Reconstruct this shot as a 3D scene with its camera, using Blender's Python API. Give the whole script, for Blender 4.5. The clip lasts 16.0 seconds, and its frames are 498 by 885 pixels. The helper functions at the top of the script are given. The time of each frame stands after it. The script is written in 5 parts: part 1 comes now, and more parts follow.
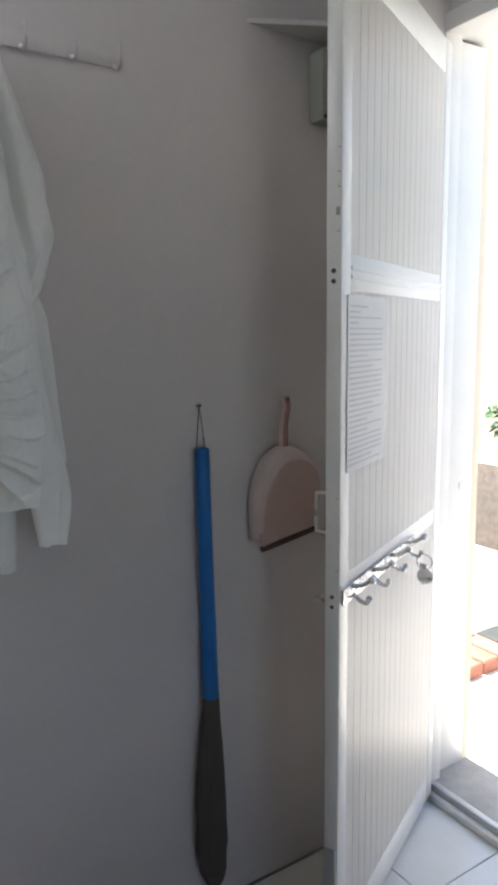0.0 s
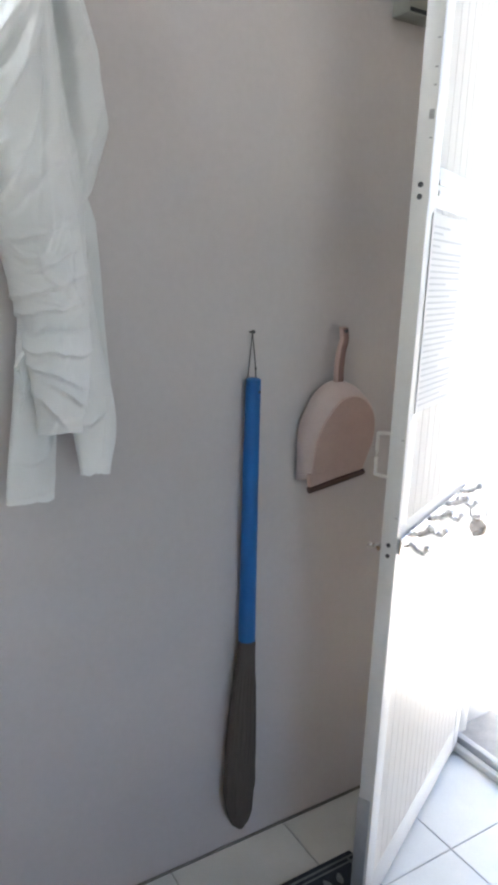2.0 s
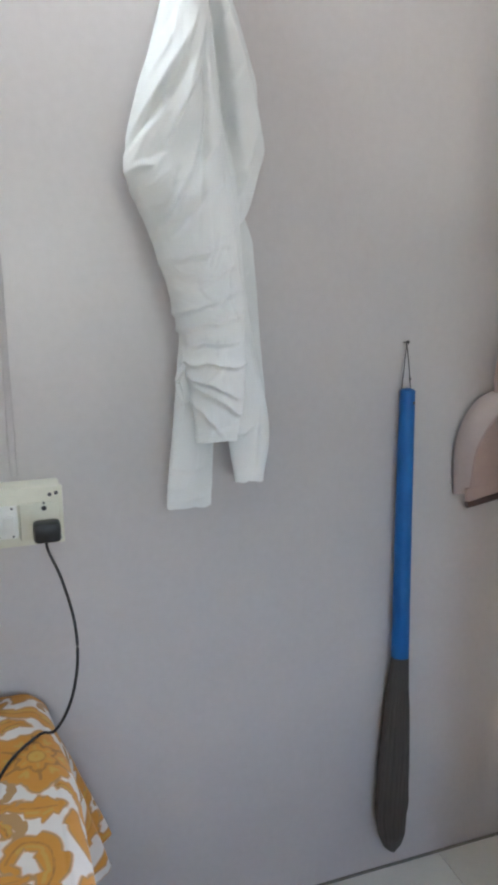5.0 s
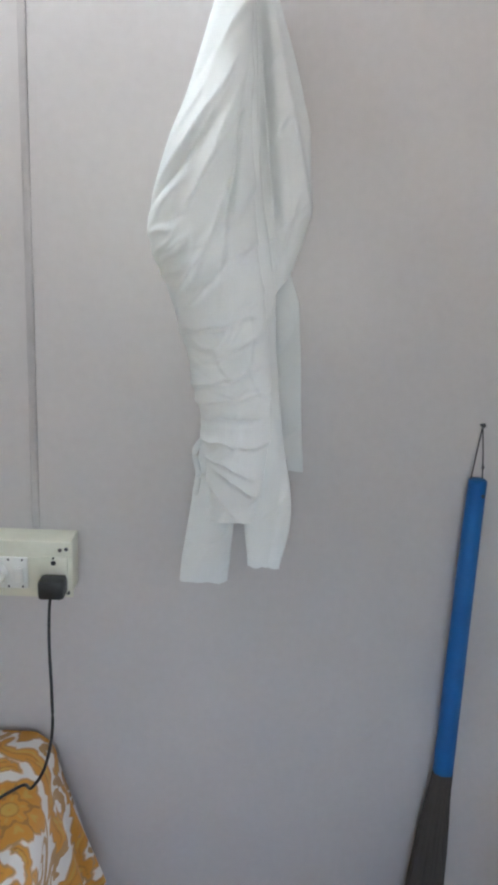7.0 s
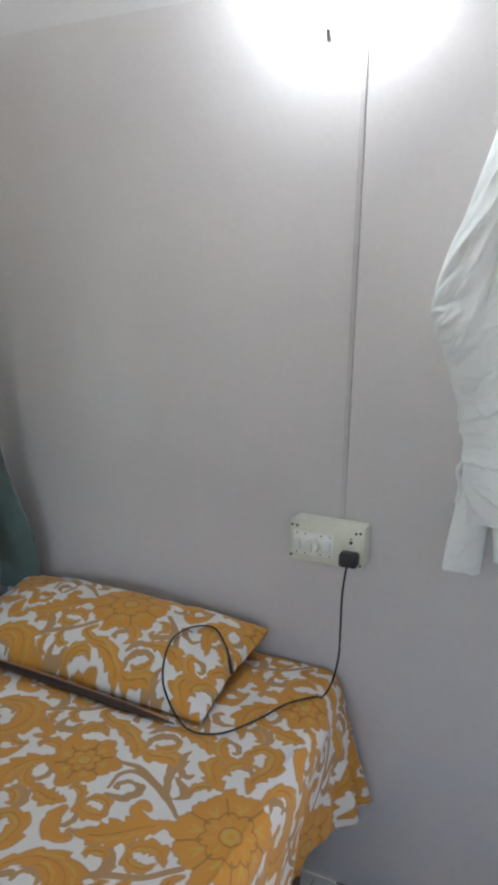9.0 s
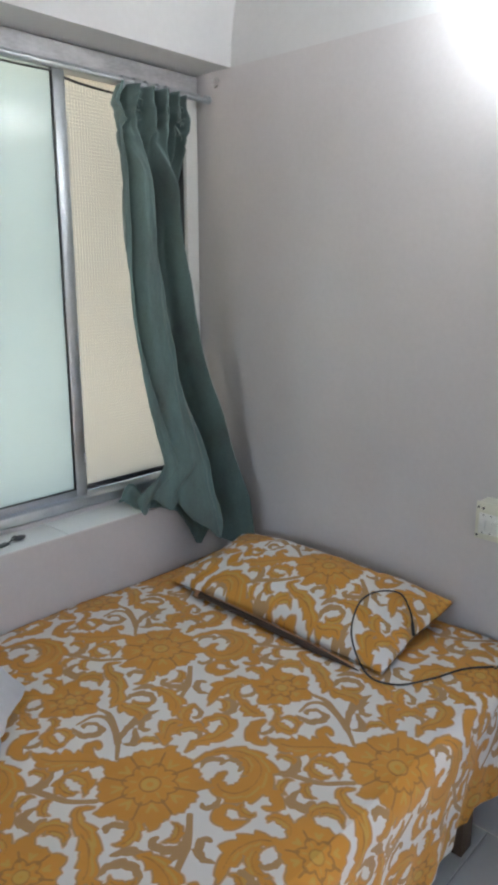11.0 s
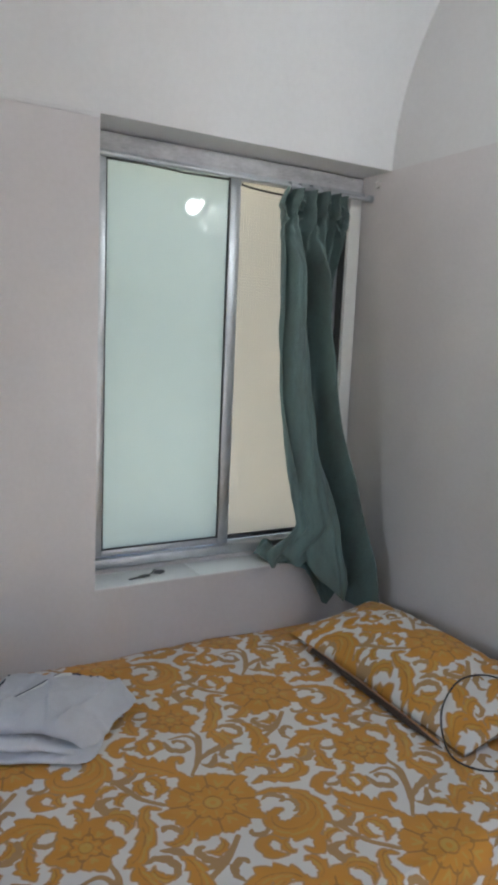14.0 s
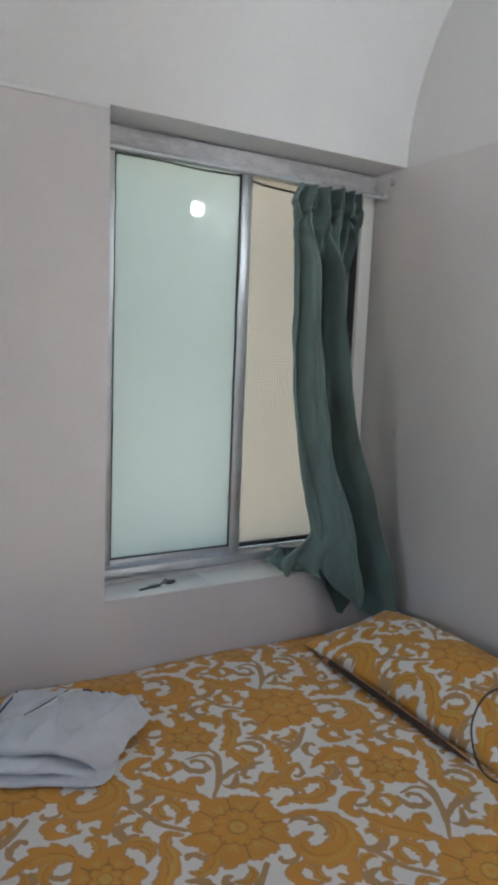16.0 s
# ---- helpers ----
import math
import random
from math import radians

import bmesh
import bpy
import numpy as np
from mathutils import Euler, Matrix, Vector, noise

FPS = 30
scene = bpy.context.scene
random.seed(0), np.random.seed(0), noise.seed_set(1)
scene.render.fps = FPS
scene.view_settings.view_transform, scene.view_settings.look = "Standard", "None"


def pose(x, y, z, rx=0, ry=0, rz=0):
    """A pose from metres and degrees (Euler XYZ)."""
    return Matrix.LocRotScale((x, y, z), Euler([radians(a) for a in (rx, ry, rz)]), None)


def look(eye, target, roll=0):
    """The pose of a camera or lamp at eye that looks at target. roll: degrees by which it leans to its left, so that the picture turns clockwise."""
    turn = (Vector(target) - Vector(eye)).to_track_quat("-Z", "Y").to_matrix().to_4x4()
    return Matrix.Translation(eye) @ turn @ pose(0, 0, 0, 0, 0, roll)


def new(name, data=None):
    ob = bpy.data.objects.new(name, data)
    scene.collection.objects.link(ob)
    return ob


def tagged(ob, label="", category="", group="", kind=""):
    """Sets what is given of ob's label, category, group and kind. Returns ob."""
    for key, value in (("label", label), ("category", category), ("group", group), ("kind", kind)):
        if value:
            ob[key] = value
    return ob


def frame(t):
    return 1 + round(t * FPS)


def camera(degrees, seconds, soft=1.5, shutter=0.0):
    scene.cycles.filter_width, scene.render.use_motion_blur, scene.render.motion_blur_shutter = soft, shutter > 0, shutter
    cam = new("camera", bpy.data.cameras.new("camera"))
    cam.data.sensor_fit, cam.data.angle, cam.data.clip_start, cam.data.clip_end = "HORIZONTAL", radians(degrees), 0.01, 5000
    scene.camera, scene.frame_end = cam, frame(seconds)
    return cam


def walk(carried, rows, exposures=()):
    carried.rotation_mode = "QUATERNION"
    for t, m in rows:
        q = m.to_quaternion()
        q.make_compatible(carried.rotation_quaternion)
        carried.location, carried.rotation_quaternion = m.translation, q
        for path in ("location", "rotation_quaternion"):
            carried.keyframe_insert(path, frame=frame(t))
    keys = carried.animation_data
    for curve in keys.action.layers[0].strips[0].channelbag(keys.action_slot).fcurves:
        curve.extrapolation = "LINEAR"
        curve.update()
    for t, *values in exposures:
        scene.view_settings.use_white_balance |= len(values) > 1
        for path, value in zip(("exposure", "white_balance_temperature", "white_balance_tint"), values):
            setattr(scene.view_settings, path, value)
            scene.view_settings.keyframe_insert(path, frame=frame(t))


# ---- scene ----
cam = camera(38.9, 16.0, soft=3.9)
PATH = [
    (0, (1.039, -1.297, 1.318), (2.115, 0.363, 1.022), -0.7),
    (0.5, (1.044, -1.268, 1.32), (2.055, 0.425, 0.985), -0.8),
    (1, (1.04, -1.253, 1.324), (1.954, 0.498, 1.01), -0.8),
    (1.5, (1.033, -1.23, 1.317), (1.91, 0.536, 0.981), -1.1),
    (2, (1.025, -1.165, 1.287), (2.06, 0.481, 0.82), 2.2),
    (2.5, (0.96, -1.046, 1.25), (2.283, 0.36, 0.727), 4.0),
    (3, (0.943, -0.989, 1.231), (2.325, 0.37, 0.739), 4.5),
    (3.5, (0.941, -0.995, 1.239), (2.271, 0.421, 0.764), 3.2),
    (4, (0.968, -1.042, 1.26), (2.115, 0.523, 0.777), 0.9),
    (4.5, (0.988, -1.128, 1.275), (1.903, 0.598, 0.847), 1.2),
    (5, (1.035, -1.192, 1.275), (1.658, 0.661, 0.854), -0.3),
    (5.2, (1.06, -1.18, 1.265), (1.616, 0.688, 0.816), -1.4),
    (7.3, (1.387, -1.11, 1.426), (1.319, 0.825, 0.924), 2.8),
    (7.5, (1.43, -1.16, 1.411), (1.238, 0.793, 1.023), 2.5),
    (8, (1.497, -1.309, 1.432), (1.035, 0.586, 0.989), 3.4),
    (8.5, (1.536, -1.462, 1.435), (0.865, 0.371, 1.0), 2.9),
    (9, (1.496, -1.529, 1.452), (0.663, 0.249, 1.072), 1.4),
    (9.5, (1.498, -1.558, 1.444), (0.574, 0.164, 1.019), 1.1),
    (9.7, (1.54, -1.565, 1.456), (0.478, 0.073, 1.022), 1.1),
    (11.8, (1.708, -1.716, 1.545), (0.25, -0.428, 1.079), 1.6),
    (12, (1.746, -1.691, 1.536), (0.211, -0.488, 1.095), 2.8),
    (12.5, (1.84, -1.638, 1.544), (0.2, -0.571, 1.128), 2.4),
    (13, (1.904, -1.616, 1.552), (0.233, -0.591, 1.156), 2.8),
    (13.5, (1.927, -1.603, 1.555), (0.212, -0.626, 1.232), 1.9),
    (14, (1.927, -1.605, 1.558), (0.21, -0.623, 1.263), 2.5),
    (14.5, (1.925, -1.596, 1.552), (0.203, -0.614, 1.287), 1.8),
    (15, (1.916, -1.6, 1.552), (0.181, -0.638, 1.303), 2.5),
    (15.5, (1.898, -1.616, 1.553), (0.145, -0.688, 1.292), 3.0),
    (16, (1.831, -1.624, 1.53), (0.121, -0.622, 1.261), 2.3),
]
EXPO = [(0, 1.8), (0.5, 2.2), (1, 2.65), (1.5, 2.9), (2, 2.8), (2.5, 2.67), (3, 2.25), (3.5, 2.2), (4, 2.6), (4.5, 2.98), (5, 3.03), (8, 2.82), (9, 2.69), (9.7, 2.81), (12, 2.51), (13, 2.43), (15, 2.3), (16, 2.25)]
SKY, SUN, BULB, FAR = 0.15, 5.0, 44.0, 0.6
walk(cam, [(t, look(e, g, r)) for t, e, g, r in PATH], EXPO)

# ---------------------------------------------------------------- world and light
world = bpy.data.worlds.new("sky")
scene.world = world
world.use_nodes = True
wn = world.node_tree
sky = wn.nodes.new("ShaderNodeTexSky")
sky.sky_type = 'NISHITA'
sky.sun_disc = False
sky.sun_elevation, sky.sun_rotation = radians(62), radians(8)
wn.links.new(sky.outputs[0], wn.nodes["Background"].inputs[0])
wn.nodes["Background"].inputs[1].default_value = SKY
sun = new("sun", bpy.data.lights.new("sun", 'SUN'))
sun.data.energy, sun.data.angle, sun.data.color = SUN, radians(0.6), (1.0, 0.96, 0.9)
sun.matrix_world = look((-0.4, 4.0, 9.0), (0, 0, 0))

# fill lamp in an assumed, unseen south opening, widened to soften its shadows
far = new("south_fill", bpy.data.lights.new("south_fill", 'AREA'))
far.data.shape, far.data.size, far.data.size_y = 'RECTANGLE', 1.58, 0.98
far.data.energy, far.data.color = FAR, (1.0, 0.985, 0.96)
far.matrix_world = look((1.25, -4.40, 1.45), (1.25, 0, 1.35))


# ---------------------------------------------------------------- helpers
def shader(name):
    m = bpy.data.materials.new(name)
    m.use_nodes = True
    nt = m.node_tree
    return m, nt, nt.nodes["Principled BSDF"]


def node(nt, kind, **vals):
    n = nt.nodes.new(kind)
    for k, v in vals.items():
        n.inputs[k].default_value = v
    return n


def surface(name, a, b, rough=0.6, scale=6.0, fine=120.0, bump=0.08, metal=0.0, spec=0.5, stretch=(1, 1, 1), var=0.0, sheen=0.0):
    """Two tones mixed by a broad and a fine noise, with fine relief."""
    m, nt, bsdf = shader(name)
    tc = nt.nodes.new("ShaderNodeTexCoord")
    mp = nt.nodes.new("ShaderNodeMapping")
    mp.inputs["Scale"].default_value = stretch
    nt.links.new(tc.outputs["Object"], mp.inputs[0])
    big = node(nt, "ShaderNodeTexNoise", Scale=scale, Detail=4.0, Roughness=0.6)
    small = node(nt, "ShaderNodeTexNoise", Scale=fine, Detail=3.0)
    nt.links.new(mp.outputs[0], big.inputs["Vector"])
    nt.links.new(mp.outputs[0], small.inputs["Vector"])
    add = nt.nodes.new("ShaderNodeMath")
    add.operation = 'MULTIPLY_ADD'
    add.inputs[1].default_value = 0.35
    nt.links.new(small.outputs[0], add.inputs[0])
    nt.links.new(big.outputs[0], add.inputs[2])
    last = add
    if var:
        oi = nt.nodes.new("ShaderNodeObjectInfo")
        v = nt.nodes.new("ShaderNodeMath")
        v.operation = 'MULTIPLY_ADD'
        v.inputs[1].default_value = var
        nt.links.new(oi.outputs["Random"], v.inputs[0])
        nt.links.new(add.outputs[0], v.inputs[2])
        last = v
    ramp = nt.nodes.new("ShaderNodeValToRGB")
    ramp.color_ramp.elements[0].position, ramp.color_ramp.elements[1].position = 0.42, 0.9
    ramp.color_ramp.elements[0].color, ramp.color_ramp.elements[1].color = (*a, 1), (*b, 1)
    nt.links.new(last.outputs[0], ramp.inputs[0])
    nt.links.new(ramp.outputs[0], bsdf.inputs["Base Color"])
    bp = node(nt, "ShaderNodeBump", Strength=bump, Distance=0.01)
    nt.links.new(add.outputs[0], bp.inputs["Height"])
    nt.links.new(bp.outputs[0], bsdf.inputs["Normal"])
    rr = nt.nodes.new("ShaderNodeMapRange")
    rr.inputs["From Min"].default_value, rr.inputs["From Max"].default_value = 0.35, 0.85
    rr.inputs["To Min"].default_value, rr.inputs["To Max"].default_value = rough * 0.82, min(1.0, rough * 1.25)
    nt.links.new(big.outputs[0], rr.inputs["Value"])
    nt.links.new(rr.outputs[0], bsdf.inputs["Roughness"])
    bsdf.inputs["Metallic"].default_value = metal
    bsdf.inputs["Specular IOR Level"].default_value = spec
    if sheen:
        bsdf.inputs["Sheen Weight"].default_value = sheen
    return m


def finish(bm, name, mat, smooth=False, angle=40):
    me = bpy.data.meshes.new(name)
    bmesh.ops.recalc_face_normals(bm, faces=bm.faces)
    if smooth:
        for f in bm.faces:
            f.smooth = True
        for e in bm.edges:
            if len(e.link_faces) == 2 and e.calc_face_angle(0) > radians(angle):
                e.smooth = False
    bm.to_mesh(me)
    bm.free()
    if mat:
        me.materials.append(mat)
    return me


def part(name, bm, mat, parent=None, label="", smooth=False):
    ob = new(name, finish(bm, name, mat, smooth))
    if parent:
        ob.parent = parent
    if label:
        ob["label"] = label
    return ob


def thing(name, label, category, at=None, group="", kind=""):
    ob = new(name)
    if at is not None:
        ob.matrix_world = at
    return tagged(ob, label, category, group, kind)


def box(bm, x0, x1, y0, y1, z0, z1, bevel=0.0, seg=2, m=None):
    r = bmesh.ops.create_cube(bm, size=1)
    vs = r["verts"]
    for v in vs:
        v.co = Vector(((x0 + x1) / 2 + v.co.x * (x1 - x0), (y0 + y1) / 2 + v.co.y * (y1 - y0), (z0 + z1) / 2 + v.co.z * (z1 - z0)))
    if bevel:
        es = list({e for v in vs for e in v.link_edges})
        out = bmesh.ops.bevel(bm, geom=es, offset=bevel, segments=seg, affect='EDGES', profile=0.5)
        vs = list({v for f in out["faces"] for v in f.verts} | {v for v in vs if v.is_valid})
    if m is not None:
        bmesh.ops.transform(bm, matrix=m, verts=vs)
    return vs


def boxed(name, dims, mat, parent=None, label="", bevel=0.003, m=None):
    bm = bmesh.new()
    box(bm, *dims, bevel=bevel, m=m)
    return part(name, bm, mat, parent, label, smooth=True)


def rod(bm, a, b, r, seg=12, r2=None):
    a, b = Vector(a), Vector(b)
    d = b - a
    m = Matrix.Translation((a + b) / 2) @ d.to_track_quat('Z', 'Y').to_matrix().to_4x4()
    return bmesh.ops.create_cone(bm, cap_ends=True, segments=seg, radius1=r, radius2=r if r2 is None else r2, depth=d.length, matrix=m)["verts"]


def ball(bm, c, r, s=(1, 1, 1), u=16, v=10):
    m = Matrix.Translation(c) @ Matrix.Diagonal((*s, 1))
    return bmesh.ops.create_uvsphere(bm, u_segments=u, v_segments=v, radius=r, matrix=m)["verts"]


def smooth_path(pts, n=8):
    """Catmull-Rom through the points."""
    P = [Vector(p) for p in pts]
    P = [P[0] * 2 - P[1]] + P + [P[-1] * 2 - P[-2]]
    out = []
    for i in range(1, len(P) - 2):
        a, b, c, d = P[i - 1:i + 3]
        for k in range(n):
            t = k / n
            out.append(0.5 * ((2 * b) + (c - a) * t + (2 * a - 5 * b + 4 * c - d) * t * t + (3 * b - a - 3 * c + d) * t ** 3))
    return out + [P[-2]]


def tube(bm, pts, r, seg=8, n=8):
    """A round tube along a smooth path; r is a number or one radius for each path point."""
    path = smooth_path(pts, n)
    rings = []
    for i, p in enumerate(path):
        d = (path[min(i + 1, len(path) - 1)] - path[max(i - 1, 0)]).normalized()
        q = d.to_track_quat('Z', 'Y')
        rr = r if not callable(r) else r(i / (len(path) - 1))
        rings.append([bm.verts.new(p + q @ Vector((math.cos(a) * rr, math.sin(a) * rr, 0))) for a in [2 * math.pi * k / seg for k in range(seg)]])
    for A, B in zip(rings, rings[1:]):
        for k in range(seg):
            bm.faces.new((A[k], A[(k + 1) % seg], B[(k + 1) % seg], B[k]))
    bm.faces.new(rings[0][::-1])
    bm.faces.new(rings[-1])


def prism(bm, poly, y0, y1, bevel=0.0):
    """A polygon in x and z, drawn out along y."""
    A = [bm.verts.new((x, y0, z)) for x, z in poly]
    B = [bm.verts.new((x, y1, z)) for x, z in poly]
    fs = [bm.faces.new(A), bm.faces.new(B[::-1])]
    n = len(poly)
    for i in range(n):
        fs.append(bm.faces.new((A[i], B[i], B[(i + 1) % n], A[(i + 1) % n])))
    bmesh.ops.recalc_face_normals(bm, faces=fs)
    if bevel:
        es = list(fs[0].edges) + list(fs[1].edges)
        bmesh.ops.bevel(bm, geom=es, offset=bevel, segments=2, affect='EDGES', profile=0.5)


def grid_mesh(name, X, Y, Z, closed=False):
    """A smooth sheet from three arrays of one shape."""
    nu, nv = X.shape
    co = np.stack([X, Y, Z], -1).reshape(-1, 3)
    ii = np.arange(nu - 1)[:, None] * nv + np.arange(nv - 1)[None, :]
    q = np.stack([ii, ii + 1, ii + nv + 1, ii + nv], -1).reshape(-1, 4)
    if closed:
        k = np.arange(nu - 1) * nv
        q = np.concatenate([q, np.stack([k + nv - 1, k, k + nv, k + 2 * nv - 1], -1)])
    me = bpy.data.meshes.new(name)
    me.from_pydata(co.tolist(), [], q.tolist())
    me.polygons.foreach_set("use_smooth", np.ones(len(q), bool))
    me.update()
    return me


def fnoise(x, y, seed=0, octaves=3):
    """Smooth value noise on arrays."""
    out = np.zeros(np.broadcast(x, y).shape)
    amp = 1.0
    rng = np.random.RandomState(seed)
    for o in range(octaves):
        T = rng.rand(64, 64)
        fx, fy = x * 2 ** o + 100, y * 2 ** o + 100
        ix, iy = np.floor(fx).astype(int), np.floor(fy).astype(int)
        u, v = fx - ix, fy - iy
        u, v = u * u * (3 - 2 * u), v * v * (3 - 2 * v)
        g = lambda a, b: T[a % 64, b % 64]
        out = out + amp * ((g(ix, iy) * (1 - u) + g(ix + 1, iy) * u) * (1 - v) + (g(ix, iy + 1) * (1 - u) + g(ix + 1, iy + 1) * u) * v - 0.5)
        amp *= 0.5
    return out


# ---------------------------------------------------------------- materials
M_WALL = surface("lilac_grey_paint", (0.552, 0.522, 0.523), (0.628, 0.597, 0.598), rough=0.34, scale=1.6, fine=70, bump=0.035, spec=0.5)
M_WHITE = surface("white_paint", (0.595, 0.59, 0.59), (0.67, 0.665, 0.665), rough=0.5, scale=1.5, fine=60, bump=0.04)
M_TILE = surface("pale_floor_tile", (0.68, 0.685, 0.655), (0.76, 0.765, 0.735), rough=0.16, scale=9, fine=150, bump=0.01, var=0.1)
M_GROUT = surface("grey_grout", (0.16, 0.15, 0.14), (0.26, 0.25, 0.23), rough=0.9, scale=20)
M_SILLTILE = surface("white_sill_tile", (0.74, 0.77, 0.77), (0.82, 0.84, 0.84), rough=0.2, scale=8, bump=0.01)
M_PVC = surface("white_plastic_panel", (0.70, 0.69, 0.66), (0.78, 0.77, 0.74), rough=0.38, scale=4, fine=90, bump=0.015)
M_SLAT = surface("thin_white_plastic", (0.80, 0.79, 0.765), (0.86, 0.85, 0.83), rough=0.38, scale=4, fine=90, bump=0.015)
nt = M_SLAT.node_tree
thru, half = nt.nodes.new("ShaderNodeBsdfTranslucent"), nt.nodes.new("ShaderNodeMixShader")
thru.inputs["Color"].default_value = (0.96, 0.90, 0.82, 1)
half.inputs[0].default_value = 0.42
nt.links.new(nt.nodes["Material Output"].inputs[0].links[0].from_socket, half.inputs[1])
nt.links.new(thru.outputs[0], half.inputs[2])
nt.links.new(half.outputs[0], nt.nodes["Material Output"].inputs[0])
M_ALU = surface("dull_aluminium", (0.42, 0.44, 0.46), (0.58, 0.60, 0.62), rough=0.42, scale=10, fine=200, bump=0.03, metal=0.75)
M_ALUPAINT = surface("paint_smeared_aluminium", (0.34, 0.33, 0.34), (0.66, 0.65, 0.66), rough=0.55, scale=22, fine=160, bump=0.06, metal=0.2, stretch=(1, 0.35, 1))
M_RUBBER = surface("black_gasket", (0.012, 0.012, 0.013), (0.03, 0.03, 0.03), rough=0.6)
M_CHROME = surface("worn_steel", (0.55, 0.54, 0.53), (0.72, 0.71, 0.70), rough=0.28, scale=30, metal=0.95)
M_DARKMETAL = surface("dark_metal", (0.05, 0.05, 0.055), (0.12, 0.12, 0.125), rough=0.45, scale=30, metal=0.7)
M_STONE = surface("grey_threshold_stone", (0.30, 0.285, 0.275), (0.46, 0.45, 0.43), rough=0.5, scale=14, fine=180, bump=0.06)
M_BLUE = surface("blue_plastic", (0.003, 0.108, 0.37), (0.006, 0.145, 0.45), rough=0.45, scale=12, bump=0.02)
M_STRAW = surface("dark_broom_fibre", (0.056, 0.046, 0.040), (0.090, 0.076, 0.066), rough=0.75, scale=14, fine=260, bump=0.15, stretch=(3, 3, 0.25))
M_PINK = surface("dusty_pink_plastic", (0.50, 0.365, 0.325), (0.58, 0.43, 0.385), rough=0.45, scale=10, bump=0.02)
# paler copy of the pink above: the pan's lit side put into colour
M_PINKLIT = surface("lit_pink_plastic", (0.56, 0.46, 0.43), (0.64, 0.53, 0.50), rough=0.4, scale=10, bump=0.02)
M_BROWN = surface("brown_rubber", (0.055, 0.028, 0.024), (0.10, 0.055, 0.048), rough=0.6, scale=20)
M_MAUVE = surface("mauve_brown_plastic", (0.20, 0.11, 0.10), (0.28, 0.17, 0.15), rough=0.5, scale=20)
M_CREAM = surface("ivory_plastic", (0.62, 0.61, 0.50), (0.70, 0.69, 0.58), rough=0.35, scale=14, bump=0.01)
M_SWITCHW = surface("white_switch_plastic", (0.74, 0.74, 0.70), (0.80, 0.80, 0.76), rough=0.3, scale=14, bump=0.01)
M_BLACK = surface("black_plastic", (0.010, 0.010, 0.011), (0.022, 0.022, 0.023), rough=0.42, scale=30, bump=0.03)
M_BOXOLD = surface("yellowed_box_plastic", (0.28, 0.275, 0.24), (0.36, 0.355, 0.31), rough=0.5, scale=14)
M_STICK = surface("dark_brown_wood", (0.020, 0.011, 0.007), (0.055, 0.027, 0.015), rough=0.5, scale=18, fine=200, bump=0.2, stretch=(0.15, 1, 1))
M_COPPER = surface("coppery_tip", (0.42, 0.20, 0.10), (0.55, 0.30, 0.17), rough=0.4, scale=18)
M_SHIRT = surface("white_cotton", (0.74, 0.76, 0.76), (0.82, 0.84, 0.84), rough=0.85, scale=8, fine=400, bump=0.06, sheen=0.2)
M_GREYCLOTH = surface("pale_grey_jersey", (0.50, 0.52, 0.57), (0.60, 0.62, 0.67), rough=0.9, scale=10, fine=450, bump=0.1, sheen=0.2)
M_NAVY = surface("navy_thread", (0.02, 0.025, 0.06), (0.05, 0.06, 0.11), rough=0.8, scale=30)
M_CURTAIN = surface("teal_green_cotton", (0.066, 0.088, 0.085), (0.135, 0.215, 0.205), rough=0.85, scale=7, fine=300, bump=0.1, sheen=0.15, stretch=(1, 2.5, 0.5))
M_TAPE = surface("pale_teal_tape", (0.11, 0.16, 0.155), (0.19, 0.25, 0.24), rough=0.9, scale=40)
M_MATTRESS = surface("mattress_ticking", (0.25, 0.22, 0.2), (0.35, 0.31, 0.28), rough=0.9)
M_WOODBED = surface("brown_bed_board", (0.10, 0.06, 0.035), (0.18, 0.11, 0.065), rough=0.55, scale=8)
M_PAPER = surface("printed_paper", (0.64, 0.635, 0.625), (0.72, 0.715, 0.70), rough=0.8, scale=6, bump=0.02)
M_INK = surface("grey_ink", (0.46, 0.46, 0.46), (0.52, 0.52, 0.52), rough=0.8, scale=40)
M_CONCRETE = surface("sunlit_concrete", (0.64, 0.60, 0.53), (0.76, 0.72, 0.65), rough=0.85, scale=3, fine=50, bump=0.15)
M_YELLOW = surface("lime_yellow_paint", (0.62, 0.58, 0.02), (0.72, 0.68, 0.06), rough=0.6, scale=6)
M_CREAMWALL = surface("cream_plaster", (0.68, 0.59, 0.45), (0.76, 0.67, 0.53), rough=0.8, scale=3, fine=40, bump=0.1)
M_SOIL = surface("brown_soil", (0.13, 0.105, 0.085), (0.24, 0.20, 0.165), rough=0.95, scale=20, bump=0.5)
M_LEAF = surface("green_leaves", (0.025, 0.075, 0.018), (0.06, 0.15, 0.04), rough=0.55, scale=12)
M_BRICK = surface("red_paver", (0.30, 0.10, 0.06), (0.42, 0.18, 0.12), rough=0.85, scale=16, bump=0.2, var=0.3)
# near-black tone that carries the yard wall's shadow
M_YARDSHADE = surface("yard_shadow_grey", (0.022, 0.028, 0.026), (0.055, 0.063, 0.058), rough=0.4, scale=10, bump=0.1)

m_bulb, nt, bsdf = shader("lit_bulb")
bsdf.inputs["Base Color"].default_value = (0.9, 0.9, 0.9, 1)
bsdf.inputs["Emission Color"].default_value = (0.86, 0.94, 1.0, 1)
bsdf.inputs["Emission Strength"].default_value = BULB
M_BULB = m_bulb


